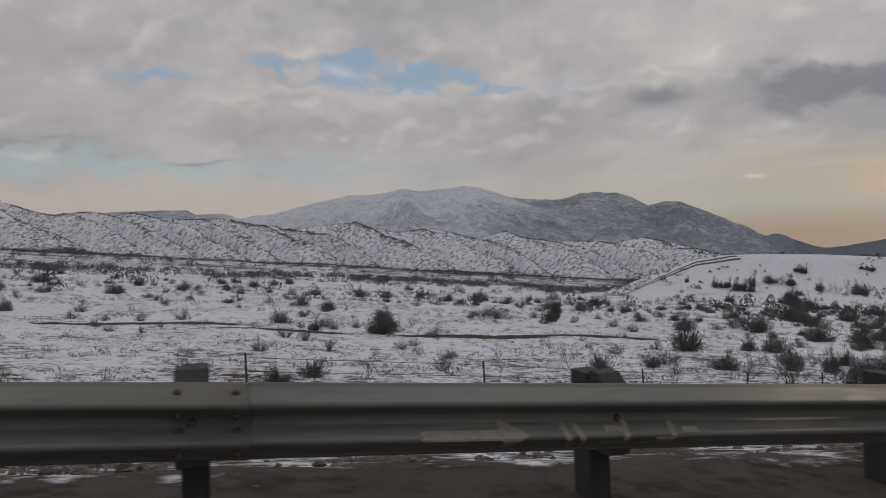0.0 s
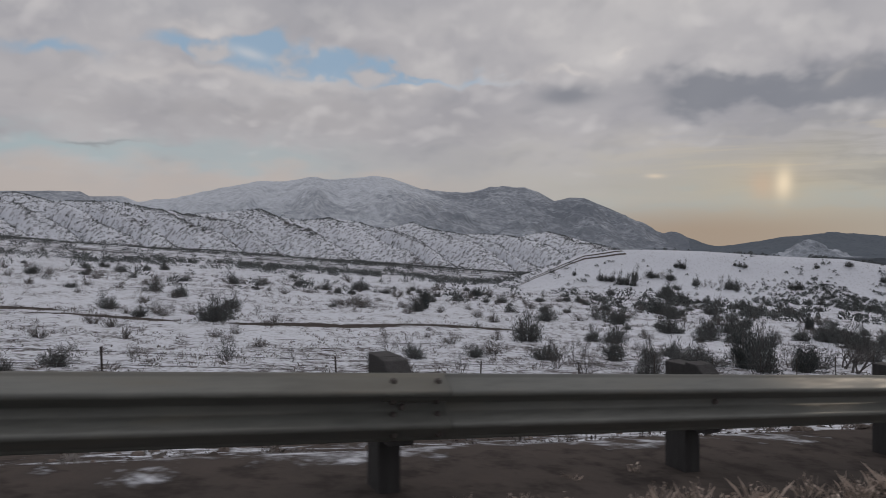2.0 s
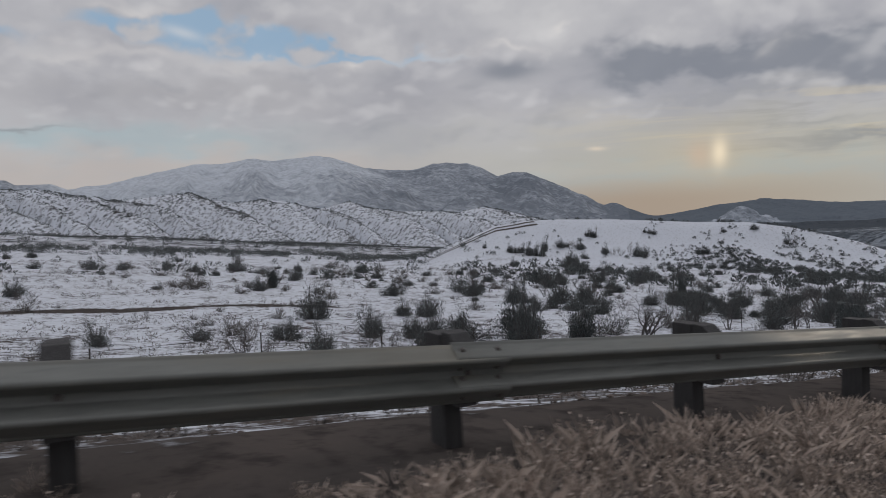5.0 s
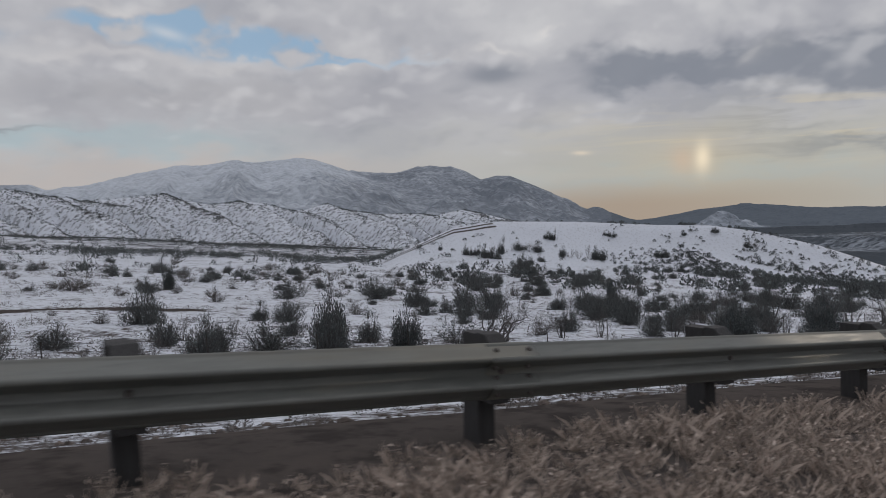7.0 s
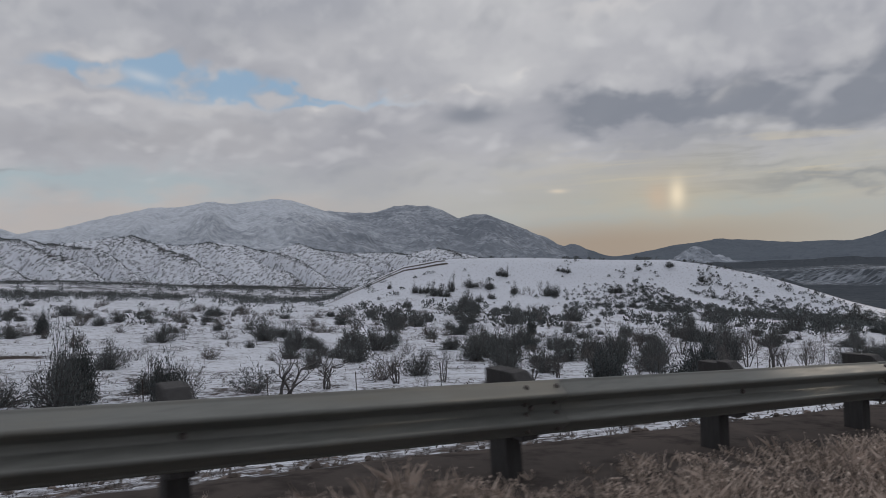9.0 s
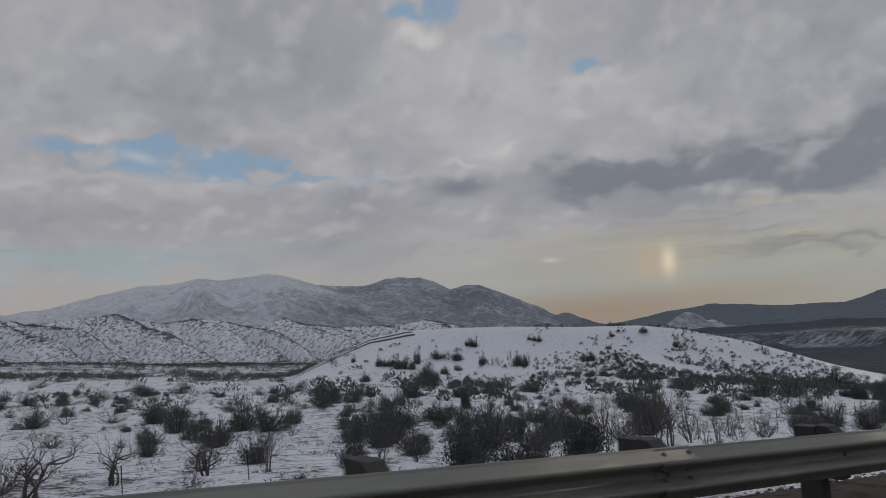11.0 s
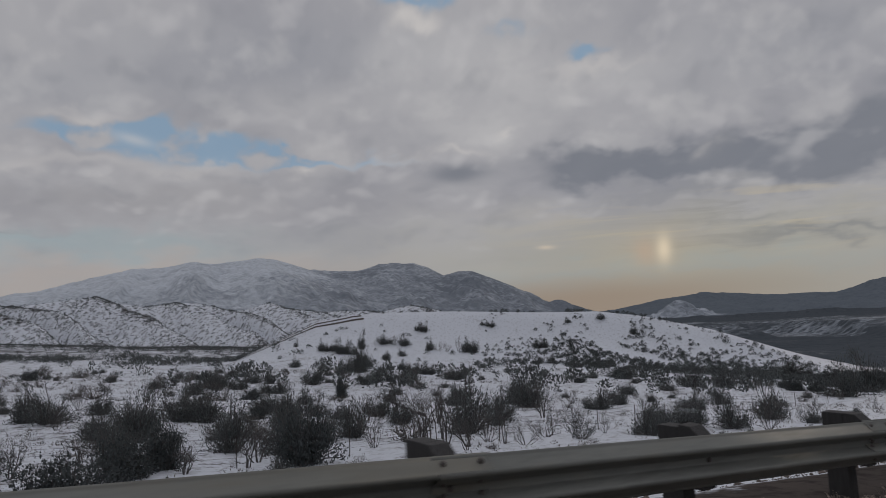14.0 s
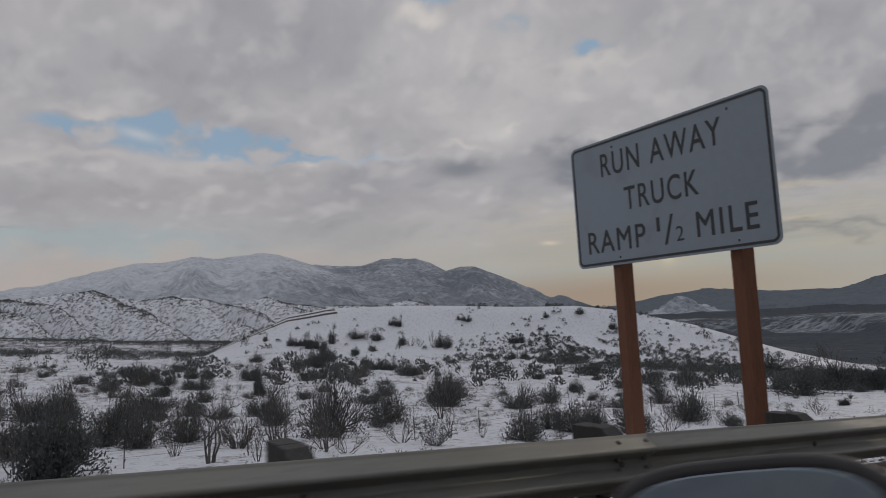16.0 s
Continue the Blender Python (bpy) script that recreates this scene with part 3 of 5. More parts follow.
def wave_profile():
    """Cross-section of the W-shaped beam, its bends rounded: depth towards the road, height below the top edge."""
    bends = [(0.006, 0.0), (0.012, -0.016), (0.081, -0.070), (0.081, -0.092), (0.004, -0.136), (0.004, -0.176),
             (0.081, -0.220), (0.081, -0.242), (0.012, -0.296), (0.006, -0.312)]
    pts = [bends[0]]
    for a, b, c in zip(bends, bends[1:], bends[2:]):
        va, vb, vc = Vector(a), Vector(b), Vector(c)
        r = min(0.010, 0.45 * (vb - va).length, 0.45 * (vc - vb).length)
        p, q = vb + (va - vb).normalized() * r, vb + (vc - vb).normalized() * r
        for t in (0.0, 0.35, 0.65, 1.0):
            pts.append(tuple(p * (1 - t) ** 2 + vb * 2 * t * (1 - t) + q * t * t))
    return pts + [bends[-1]]


def make_guardrail():
    rail = tagged(new("guardrail"), "weathered grey W-beam steel guardrail on timber posts", "guardrail")
    rail.location = (FIRST, RAIL_Y, float(road_z(FIRST)))
    prof = wave_profile()
    length = 2 * SPACING

    def beam(extra):
        v, f, n = [], [], len(prof)
        for x in (0.0, length / 2, length + extra):
            for sheet in (0.0, 0.0035):
                for d, h in prof:
                    v.append((x, 0.083 - d + sheet, GRADE * x + h))
        ring = 2 * n
        for s in range(2):
            a, b = s * ring, (s + 1) * ring
            for k in range(n - 1):
                f.append((a + k, a + k + 1, b + k + 1, b + k))
                f.append((a + n + k, b + n + k, b + n + k + 1, a + n + k + 1))
            f += [(a, b, b + n, a + n), (a + n - 1, a + 2 * n - 1, b + 2 * n - 1, b + n - 1)]
        e = 2 * ring
        for k in range(n - 1):
            f.append((e + k, e + k + 1, e + n + k + 1, e + n + k))
            f.append((k, n + k, n + k + 1, k + 1))
        return mesh_of("beam", v, f, steel_mat, False)

    beam_me = beam(0.32)
    post_me = bevelled_box("post", (0.115, 0.17, 1.30), post_mat, 0.006, (0, 0, 0.13))
    bm = bmesh.new()
    v = [(-0.062, 0, -0.34), (0.062, 0, -0.34), (0.062, 0.16, -0.34), (-0.062, 0.16, -0.34),
         (-0.062, 0, -0.012), (0.062, 0, -0.012), (0.062, 0.07, 0.045), (-0.062, 0.07, 0.045), (0.062, 0.16, 0.05), (-0.062, 0.16, 0.05)]
    vs = [bm.verts.new(p) for p in v]
    for q in ((0, 3, 2, 1), (0, 1, 5, 4), (4, 5, 6, 7), (7, 6, 8, 9), (2, 3, 9, 8), (1, 2, 8, 6, 5), (3, 0, 4, 7, 9)):
        bm.faces.new([vs[k] for k in q])
    bmesh.ops.bevel(bm, geom=bm.edges[:], offset=0.004, segments=1, affect="EDGES")
    block_me = bpy.data.meshes.new("offset_block")
    bm.to_mesh(block_me)
    bm.free()
    block_me.materials.append(post_mat)
    bm = bmesh.new()
    bmesh.ops.create_cone(bm, cap_ends=True, segments=8, radius1=0.019, radius2=0.012, depth=0.014, matrix=Matrix.Rotation(radians(90), 4, "X"))
    bolt_me = bpy.data.meshes.new("bolt")
    bm.to_mesh(bolt_me)
    bm.free()
    bolt_me.materials.append(bolt_mat)
    rng = random.Random(5)
    for k in POSTS:
        x = k * SPACING
        z = GRADE * x
        lean = Matrix.Rotation(radians(rng.uniform(-1.2, 1.2)), 4, "Y")
        p = part("post", post_me, rail, "dark timber post" if k == POSTS[0] else "", Matrix.Translation((x, 0.335, z + rng.uniform(-0.012, 0.012))) @ lean)
        part("offset_block", block_me, rail, "", Matrix.Translation((x + rng.uniform(-0.006, 0.006), 0.087, z + RAIL_TOP)) @ lean)
        part("bolt", bolt_me, rail, "", Matrix.Translation((x, 0.072, z + RAIL_TOP - 0.156)))
        if k % 2 == 1:
            sag = rng.uniform(-0.006, 0.006)
            part("beam", beam_me, rail, "dull galvanized steel beam" if k == POSTS[0] else "", Matrix.Translation((x - 0.10, 0.004 * (k // 2 % 2), z + RAIL_TOP - GRADE * 0.10 + sag)))
            for dx in (-0.11, 0.11):
                for dz in (-0.035, -0.125, -0.19, -0.275):
                    part("bolt", bolt_me, rail, "", Matrix.Translation((x + 0.06 + dx, 0.083 - float(np.interp(-dz, [-h for _, h in prof], [d for d, _ in prof])) - 0.004, z + RAIL_TOP + dz + GRADE * (dx + 0.06))))

    # pale paint marks on the lower wave of the beam: an arrow, two strokes and a scrawl
    def depth(s):
        return 0.083 - float(np.interp(0.312 * s, [-h for _, h in prof], [d for d, _ in prof]))

    def mark(edges, label):
        v, f = [], []
        for s, x0, x1 in edges:
            for x in (x0, x1):
                q = x - FIRST
                v.append((q, depth(s) - 0.0065, GRADE * q + RAIL_TOP - 0.312 * s))
        for i in range(len(edges) - 1):
            f.append((2 * i, 2 * i + 2, 2 * i + 3, 2 * i + 1))
        part("paint_mark", mesh_of("paint_mark", v, f, mark_mat), rail, label)

    mark([(0.63 + 0.03 * k, -1.60 - 0.02 * (k % 2), -1.25) for k in range(5)], "pale painted arrow shaft")
    mark([(0.50 + 0.038 * k, -1.249, -1.24 + 0.13 * min(k, 10 - k) / 5) for k in range(11)], "pale painted arrow head")
    for x in (-0.955, -0.885):
        mark([(0.56 + 0.04 * k, x + 0.003 * k, x + 0.035 + 0.002 * k) for k in range(10)], "pale painted stroke")
    for x, w, s0, n in ((-0.72, 0.09, 0.60, 3), (-0.76, 0.12, 0.78, 3), (-0.62, 0.03, 0.54, 9), (-0.56, 0.06, 0.80, 3), (-0.47, 0.11, 0.74, 4), (-0.37, 0.03, 0.54, 9), (-0.31, 0.09, 0.62, 3), (-0.28, 0.10, 0.78, 3)):
        mark([(s0 + 0.035 * k, x - 0.004 * k, x + w - 0.004 * k) for k in range(n)], "pale painted scrawl")


make_guardrail()


# ---- dirt track up the flank of the low hill ----
def make_track():
    bends = [(118, 212.5), (128, 213.8), (135, 214), (141, 213), (147, 211.7), (154.6, 209.3), (163, 206.5), (172, 204.5), (181, 203)]
    xs = np.arange(118, 168, 0.8)
    ys = np.interp(xs, [b[0] for b in bends], [b[1] for b in bends]) + 0.5 * fbm(xs / 9, xs * 0, 2, 61)
    track = tagged(new("dirt_track"), "muddy two-rut dirt track climbing the snowy hill", "track", kind="structure")
    for side in (-0.9, 0.9):
        v, f = [], []
        for x, y in zip(xs, ys):
            for w in (-0.42, 0.0, 0.42):
                q = y + side + w
                v.append((x, q, float(ground_z(x, q)) + 0.03 - 0.03 * (w == 0)))
        for i in range(len(xs) - 1):
            for k in range(2):
                f.append((3 * i + k, 3 * i + 3 + k, 3 * i + 4 + k, 3 * i + 1 + k))
        part("rut", mesh_of("rut", v, f, track_mat, False), track)


make_track()


# ---- runaway truck ramp sign ----
def make_sign():
    sx, y0, y1, z0, z1 = 84.6, 4.054, 6.953, -4.643, -3.084
    sign = tagged(new("road_sign"), "large white road sign with black letters on two brown timber posts", "road sign")
    cy, cz, wide, tall = (y0 + y1) / 2, (z0 + z1) / 2, y1 - y0, z1 - z0
    sign.location = (sx, cy, float(ground_z(sx, cy)))
    sign.rotation_euler = (0, 0, radians(-1.95))
    dz = cz - sign.location.z

    def plate(name, w, h, x0, x1, radius, mat, hole=None):
        def outline(w, h, r):
            pts = []
            for qx, qy, a0 in ((1, 1, 0), (-1, 1, 90), (-1, -1, 180), (1, -1, 270)):
                for a in range(0, 91, 15):
                    t = radians(a0 + a)
                    pts.append((qx * (w / 2 - r) + r * math.cos(t), qy * (h / 2 - r) + r * math.sin(t)))
            return pts
        out = outline(w, h, radius)
        n = len(out)
        v = [(x0, -a, b) for a, b in out] + [(x1, -a, b) for a, b in out]
        f = [(k, k + n, (k + 1) % n + n, (k + 1) % n) for k in range(n)]
        if hole:
            inn = outline(w - 2 * hole, h - 2 * hole, max(0.01, radius - hole))
            v += [(x0, -a, b) for a, b in inn] + [(x1, -a, b) for a, b in inn]
            for k in range(n):
                q = (k + 1) % n
                f += [(k, q, q + 2 * n, k + 2 * n), (k + n, k + 3 * n, q + 3 * n, q + n), (k + 2 * n, q + 2 * n, q + 3 * n, k + 3 * n)]
        else:
            f += [tuple(range(n)), tuple(range(2 * n - 1, n - 1, -1))]
        return mesh_of(name, v, f, mat)

    m = Matrix.Translation((0, 0, dz)) @ Matrix.Rotation(radians(-0.46), 4, "X")
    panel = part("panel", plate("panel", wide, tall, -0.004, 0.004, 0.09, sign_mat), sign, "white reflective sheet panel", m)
    part("border", plate("border", wide - 0.05, tall - 0.05, -0.007, -0.0045, 0.075, black_mat, 0.028), sign, "thin black border", m)
    part("backing", plate("backing", wide - 0.06, tall - 0.06, 0.0045, 0.010, 0.06, alloy_mat), sign, "bare aluminium back", m)
    for z in (-0.45, 0.45):
        part("stiffener", bevelled_box("stiffener", (0.04, wide - 0.2, 0.06), alloy_mat, 0.004, (0.031, 0, z)), sign, "", m)
    for y in (6.32, 4.62):
        part("sign_post", bevelled_box("sign_post", (0.19, 0.14, 3.55), sign_post_mat, 0.008), sign, "brown stained timber post",
             Matrix.Translation((0.148, y - cy, dz + tall / 2 - 0.12 - 3.55 / 2)))
    for y in (6.20, 4.53):
        for z in (-0.69, 0.66):
            part("screw", mesh_of("screw", *box_data(-0.008, -0.0045, y - cy - 0.012, y - cy + 0.012, z - 0.012, z + 0.012), black_mat), sign, "", m)

    def words(text, centre, base, height, squeeze, bold=0.009, gap=1.16):
        cu = bpy.data.curves.new("lettering", "FONT")
        cu.body, cu.size, cu.align_x, cu.extrude, cu.space_character, cu.space_word = text, height / 0.70, "CENTER", 0.001, gap, 1.15
        cu.bevel_depth, cu.bevel_resolution, cu.offset = height * max(bold, 0), 0, height * min(bold, 0)
        me_ob = bpy.data.objects.new("lettering", cu)
        scene.collection.objects.link(me_ob)
        bpy.context.view_layer.update()
        me = bpy.data.meshes.new_from_object(me_ob.evaluated_get(bpy.context.evaluated_depsgraph_get()))
        bpy.data.objects.remove(me_ob)
        xs = [v.co.x for v in me.vertices]
        mid, span = (max(xs) + min(xs)) / 2, max(xs) - min(xs)
        for v in me.vertices:
            v.co = Vector((-0.0055 - v.co.z, -((v.co.x - mid) * squeeze / span) - centre, v.co.y + base))
        # one part for each letter
        owner = list(range(len(me.vertices)))

        def root(k):
            while owner[k] != k:
                owner[k] = owner[owner[k]]
                k = owner[k]
            return k

        for e in me.edges:
            owner[root(e.vertices[0])] = root(e.vertices[1])
        letters = {}
        for p in me.polygons:
            letters.setdefault(root(p.vertices[0]), []).append(list(p.vertices))
        for faces in letters.values():
            used = sorted({k for f in faces for k in f})
            place = {k: i for i, k in enumerate(used)}
            part("letter", mesh_of("letter", [tuple(me.vertices[k].co) for k in used], [[place[k] for k in f] for f in faces], black_mat), sign, "", m)
        bpy.data.meshes.remove(me)

    words("RUN AWAY", -0.015, 0.325, 0.285, 1.79)
    words("TRUCK", -0.005, -0.14, 0.275, 1.09)
    words("RAMP", -0.75, -0.605, 0.275, 0.97)
    words("1", -0.065, -0.465, 0.165, 0.050, 0.0)
    words("/", 0.085, -0.620, 0.33, 0.15, 0.0)
    words("2", 0.235, -0.605, 0.165, 0.105, 0.0)
    words("MILE", 0.842, -0.595, 0.275, 0.75)


make_sign()

# ---- plants ----
def tube(v, f, pts, radii, sides=3):
    """A tapered twig through pts."""
    base = len(v)
    for i, p in enumerate(pts):
        a, b = pts[max(i - 1, 0)], pts[min(i + 1, len(pts) - 1)]
        d = (b - a).normalized()
        u = d.orthogonal().normalized()
        w = d.cross(u)
        for k in range(sides):
            t = 2 * math.pi * k / sides
            v.append(tuple(p + (u * math.cos(t) + w * math.sin(t)) * radii[i]))
    for i in range(len(pts) - 1):
        for k in range(sides):
            a, b = base + i * sides + k, base + i * sides + (k + 1) % sides
            f.append((a, b, b + sides, a + sides))


def grow(rng, start, way, length, radius, depth, twigs, bend=0.5, rise=0.25, splits=3, shrink=0.62):
    """A forked branch: a list of (points, radii), and the outer points for leaves."""
    pts, p, d = [start.copy()], start.copy(), way.normalized()
    n = 4
    for k in range(n):
        d = (d + Vector((rng.gauss(0, bend), rng.gauss(0, bend), rng.gauss(rise, bend * 0.6))) * 0.35).normalized()
        p = p + d * length / n
        pts.append(p.copy())
    twigs.append((pts, [radius * (1 - 0.6 * k / n) for k in range(n + 1)], depth))
    if depth > 0:
        for s in range(splits):
            i = rng.randint(2, n) if s else n
            side = (d + Vector((rng.gauss(0, 0.75), rng.gauss(0, 0.75), rng.gauss(0.1, 0.45)))).normalized()
            grow(rng, pts[i], side, length * shrink * rng.uniform(0.8, 1.2), radius * 0.45, depth - 1, twigs, bend, rise, splits, shrink)


def plant_meshes(name, seed, stems, length, radius, depth, splits, leaves, leaf, mat, spread=0.8, bend=0.5, rise=0.25, shrink=0.62, thick=1.0, floor=0.0):
    """Wood and leaf meshes of one plant about a metre in radius, its foot at the origin."""
    rng = random.Random(seed)
    twigs = []
    for k in range(stems):
        a = 2 * math.pi * (k + rng.random()) / stems
        tilt = spread * math.sqrt(rng.random())
        way = Vector((math.cos(a) * tilt, math.sin(a) * tilt, 1.0 - 0.45 * tilt))
        grow(rng, Vector((math.cos(a) * 0.06 * thick, math.sin(a) * 0.06 * thick, -0.05)), way, length * rng.uniform(0.75, 1.2), radius * rng.uniform(0.8, 1.2), depth, twigs, bend, rise, splits, shrink)
    top = max(p.z for pts, _, _ in twigs for p in pts)
    wide = max(math.hypot(p.x, p.y) for pts, _, _ in twigs for p in pts)
    fit = Matrix.Diagonal((1 / wide, 1 / wide, 1 / top))
    v, f = [], []
    for pts, radii, _ in twigs:
        tube(v, f, [fit @ p for p in pts], [r / wide for r in radii])
    wood = mesh_of("stem", v, f, bark_mat)
    green = None
    if leaves:
        v, f = [], []
        outer = [t for t in twigs if t[2] <= 1]
        for k in range(leaves):
            pts = rng.choice(outer)[0]
            i = rng.randint(0, len(pts) - 2)
            p = fit @ pts[i].lerp(pts[i + 1], rng.random()) + Vector((rng.gauss(0, 0.03), rng.gauss(0, 0.03), rng.gauss(0, 0.03)))
            if p.z < floor:
                continue
            d = (Vector((p.x, p.y, p.z * 0.8 + 0.35)) + Vector((rng.gauss(0, 0.5), rng.gauss(0, 0.5), rng.gauss(0, 0.5)))).normalized()
            u = d.cross(Vector((rng.gauss(0, 1), rng.gauss(0, 1), rng.gauss(0, 1)))).normalized()
            l, w = leaf[0] * rng.uniform(0.6, 1.4), leaf[1] * rng.uniform(0.6, 1.4)
            b = len(v)
            v += [tuple(p), tuple(p + d * l * 0.5 + u * w), tuple(p + d * l), tuple(p + d * l * 0.5 - u * w)]
            f.append((b, b + 1, b + 2, b + 3))
        green = mesh_of("crown", v, f, mat)
    return wood, green


def dome_meshes(name, seed, clumps, per, leaf, mat, fuzz=0.13, spikes=1.0, top=1.0, low=0.05):
    """Wood and leaf meshes of a rounded shrub: leaf clumps on many stems that reach down to the ground."""
    rng = random.Random(seed)
    ph = [rng.uniform(0, 6.28) for _ in range(4)]
    v, f, lv, lf = [], [], [], []
    for k in range(clumps):
        a, s = rng.uniform(0, 2 * math.pi), rng.random() ** 0.8
        lobe = 0.78 + 0.17 * math.sin(2 * a + ph[0]) + 0.13 * math.sin(3 * a + ph[1]) + 0.10 * math.sin(5 * a + ph[2] + 3 * s)
        rad = lobe * rng.uniform(0.45, 1.0)
        flat = math.sqrt(1 - s * s)
        c = Vector((math.cos(a) * flat * rad, math.sin(a) * flat * rad, max(low, s * rad * top * (0.9 + 0.25 * math.sin(a + ph[3])))))
        foot = Vector((math.cos(a) * 0.10, math.sin(a) * 0.10, -0.06))
        mid = foot.lerp(c, 0.55) + Vector((rng.gauss(0, 0.05), rng.gauss(0, 0.05), 0.06))
        out = (c + Vector((0, 0, 0.35)) + Vector((rng.gauss(0, 0.2), rng.gauss(0, 0.2), rng.gauss(0, 0.15)))).normalized()
        tip = c + out * rng.uniform(0.05, 0.32) * spikes
        tube(v, f, [foot, mid, c, tip], [0.018, 0.012, 0.007, 0.003])
        for q in range(2):
            side = c + (out + Vector((rng.gauss(0, 0.6), rng.gauss(0, 0.6), rng.gauss(0.2, 0.4)))).normalized() * rng.uniform(0.10, 0.28) * spikes
            tube(v, f, [mid.lerp(c, 0.6), side], [0.007, 0.002])
        for q in range(per):
            p = c + Vector((rng.gauss(0, fuzz), rng.gauss(0, fuzz), rng.gauss(0, fuzz * 0.8)))
            if p.z < 0.01:
                p.z = abs(p.z) * 0.5
            d = (out + Vector((rng.gauss(0, 0.5), rng.gauss(0, 0.5), rng.gauss(0, 0.5)))).normalized()
            u = d.cross(Vector((rng.gauss(0, 1), rng.gauss(0, 1), rng.gauss(0, 1)))).normalized()
            l, w = leaf[0] * rng.uniform(0.6, 1.4), leaf[1] * rng.uniform(0.6, 1.4)
            b = len(lv)
            lv += [tuple(p), tuple(p + d * l * 0.5 + u * w), tuple(p + d * l), tuple(p + d * l * 0.5 - u * w)]
            lf.append((b, b + 1, b + 2, b + 3))
    return mesh_of("stem", v, f, bark_mat), mesh_of("crown", lv, lf, mat)


def plant(name, label, category, group, wood, green):
    ob = tagged(new(name), label, category, group)
    part("trunk" if category == "tree" else "stem", wood, ob)
    if green:
        part("crown", green, ob)
    return ob


KINDS = {}


def kind(key, name, label, category, group, seeds, make, **how):
    KINDS[key] = [plant(name, label, category, group, *make(name, n, **how)) for n in seeds]


kind("r", "shrub", "rounded dark grey-green desert shrub in the snow", "shrub", "shrubs on the flat", (1, 2, 3, 4, 5), dome_meshes,
     clumps=72, per=36, leaf=(0.075, 0.0115), mat=leaf_mat, fuzz=0.12, spikes=1.25)
kind("j", "juniper", "tall dense dark evergreen shrub in the snow", "shrub", "evergreen shrubs", (11, 12), dome_meshes,
     clumps=100, per=52, leaf=(0.060, 0.016), mat=dark_leaf_mat, spikes=0.6)
kind("s", "sagebrush", "low grey-brown dry brush poking through snow", "brush", "low brush", (21, 22, 23, 24), dome_meshes,
     clumps=34, per=13, leaf=(0.12, 0.013), mat=sage_mat, spikes=1.4)
kind("b", "bare_shrub", "leafless shrub with thin dark twigs", "shrub", "leafless shrubs", (31, 32, 33), plant_meshes, stems=9, length=0.55, radius=0.022, depth=3, splits=3,
     leaves=260, leaf=(0.07, 0.010), mat=sage_mat, spread=0.95, bend=0.65)
kind("t", "bare_tree", "small leafless tree with crooked dark limbs", "tree", "leafless trees", (41, 42), plant_meshes, stems=4, length=0.6, radius=0.045, depth=4, splits=3,
     leaves=0, leaf=(0, 0), mat=None, spread=0.75, bend=0.8, shrink=0.66)
kind("y", "spiky_shrub", "dark spiky shrub with stiff upright stems", "shrub", "spiky shrubs", (51, 52), plant_meshes, stems=46, length=0.8, radius=0.010, depth=1, splits=2,
     leaves=900, leaf=(0.12, 0.011), mat=leaf_mat, spread=1.25, bend=0.2, rise=0.1, shrink=0.4)
USED = set()
plant_rng = random.Random(77)
TAKEN = []


def set_plant(key, x, y, wide, tall):
    i = plant_rng.randrange(len(KINDS[key]))
    m = Matrix.Translation((x, y, float(ground_z(x, y)) - 0.04)) @ Matrix.Rotation(plant_rng.uniform(0, 6.28), 4, "Z")
    ob = KINDS[key][i]
    if (key, i) in USED:
        ob = copy_thing(ob, m)
    ob.matrix_basis = m @ Matrix.Diagonal((wide / 2, wide / 2, tall, 1))
    USED.add((key, i))
    TAKEN.append((x, y))


# foot x, y, width, height
SHRUBS = [
    (10.8, 62.8, 3.6, 2.6), (2.7, 71.6, 2.7, 1.7), (10.4, 93.4, 2.8, 2.1), (-17.7, 114.5, 4.1, 2.0), (-34.7, 146.5, 5.3, 2.4), (-23.0, 79.8, 2.0, 1.6),
    (-0.4, 30.6, 1.5, 1.2), (35.8, 53.1, 3.9, 3.1), (64.9, 77.8, 3.7, 2.5), (94.6, 103.5, 4.5, 3.4), (142.8, 155.8, 6.8, 5.9), (46.4, 54.7, 3.2, 2.3),
    (30.0, 41.1, 2.9, 1.5), (20.0, 40.1, 1.7, 1.3), (110.9, 106.9, 5.0, 3.7), (27.9, 28.2, 2.0, 1.7), (54.1, 79.0, 3.6, 2.3), (44.7, 56.0, 2.3, 1.6),
    (43.4, 44.0, 2.2, 1.6), (46.7, 39.2, 2.4, 2.0), (37.3, 36.5, 1.8, 1.9), (64.5, 60.8, 2.2, 1.9), (64.7, 53.2, 3.0, 2.5), (82.3, 60.3, 3.8, 2.5),
]
for spot in SHRUBS:
    set_plant("r", *spot)
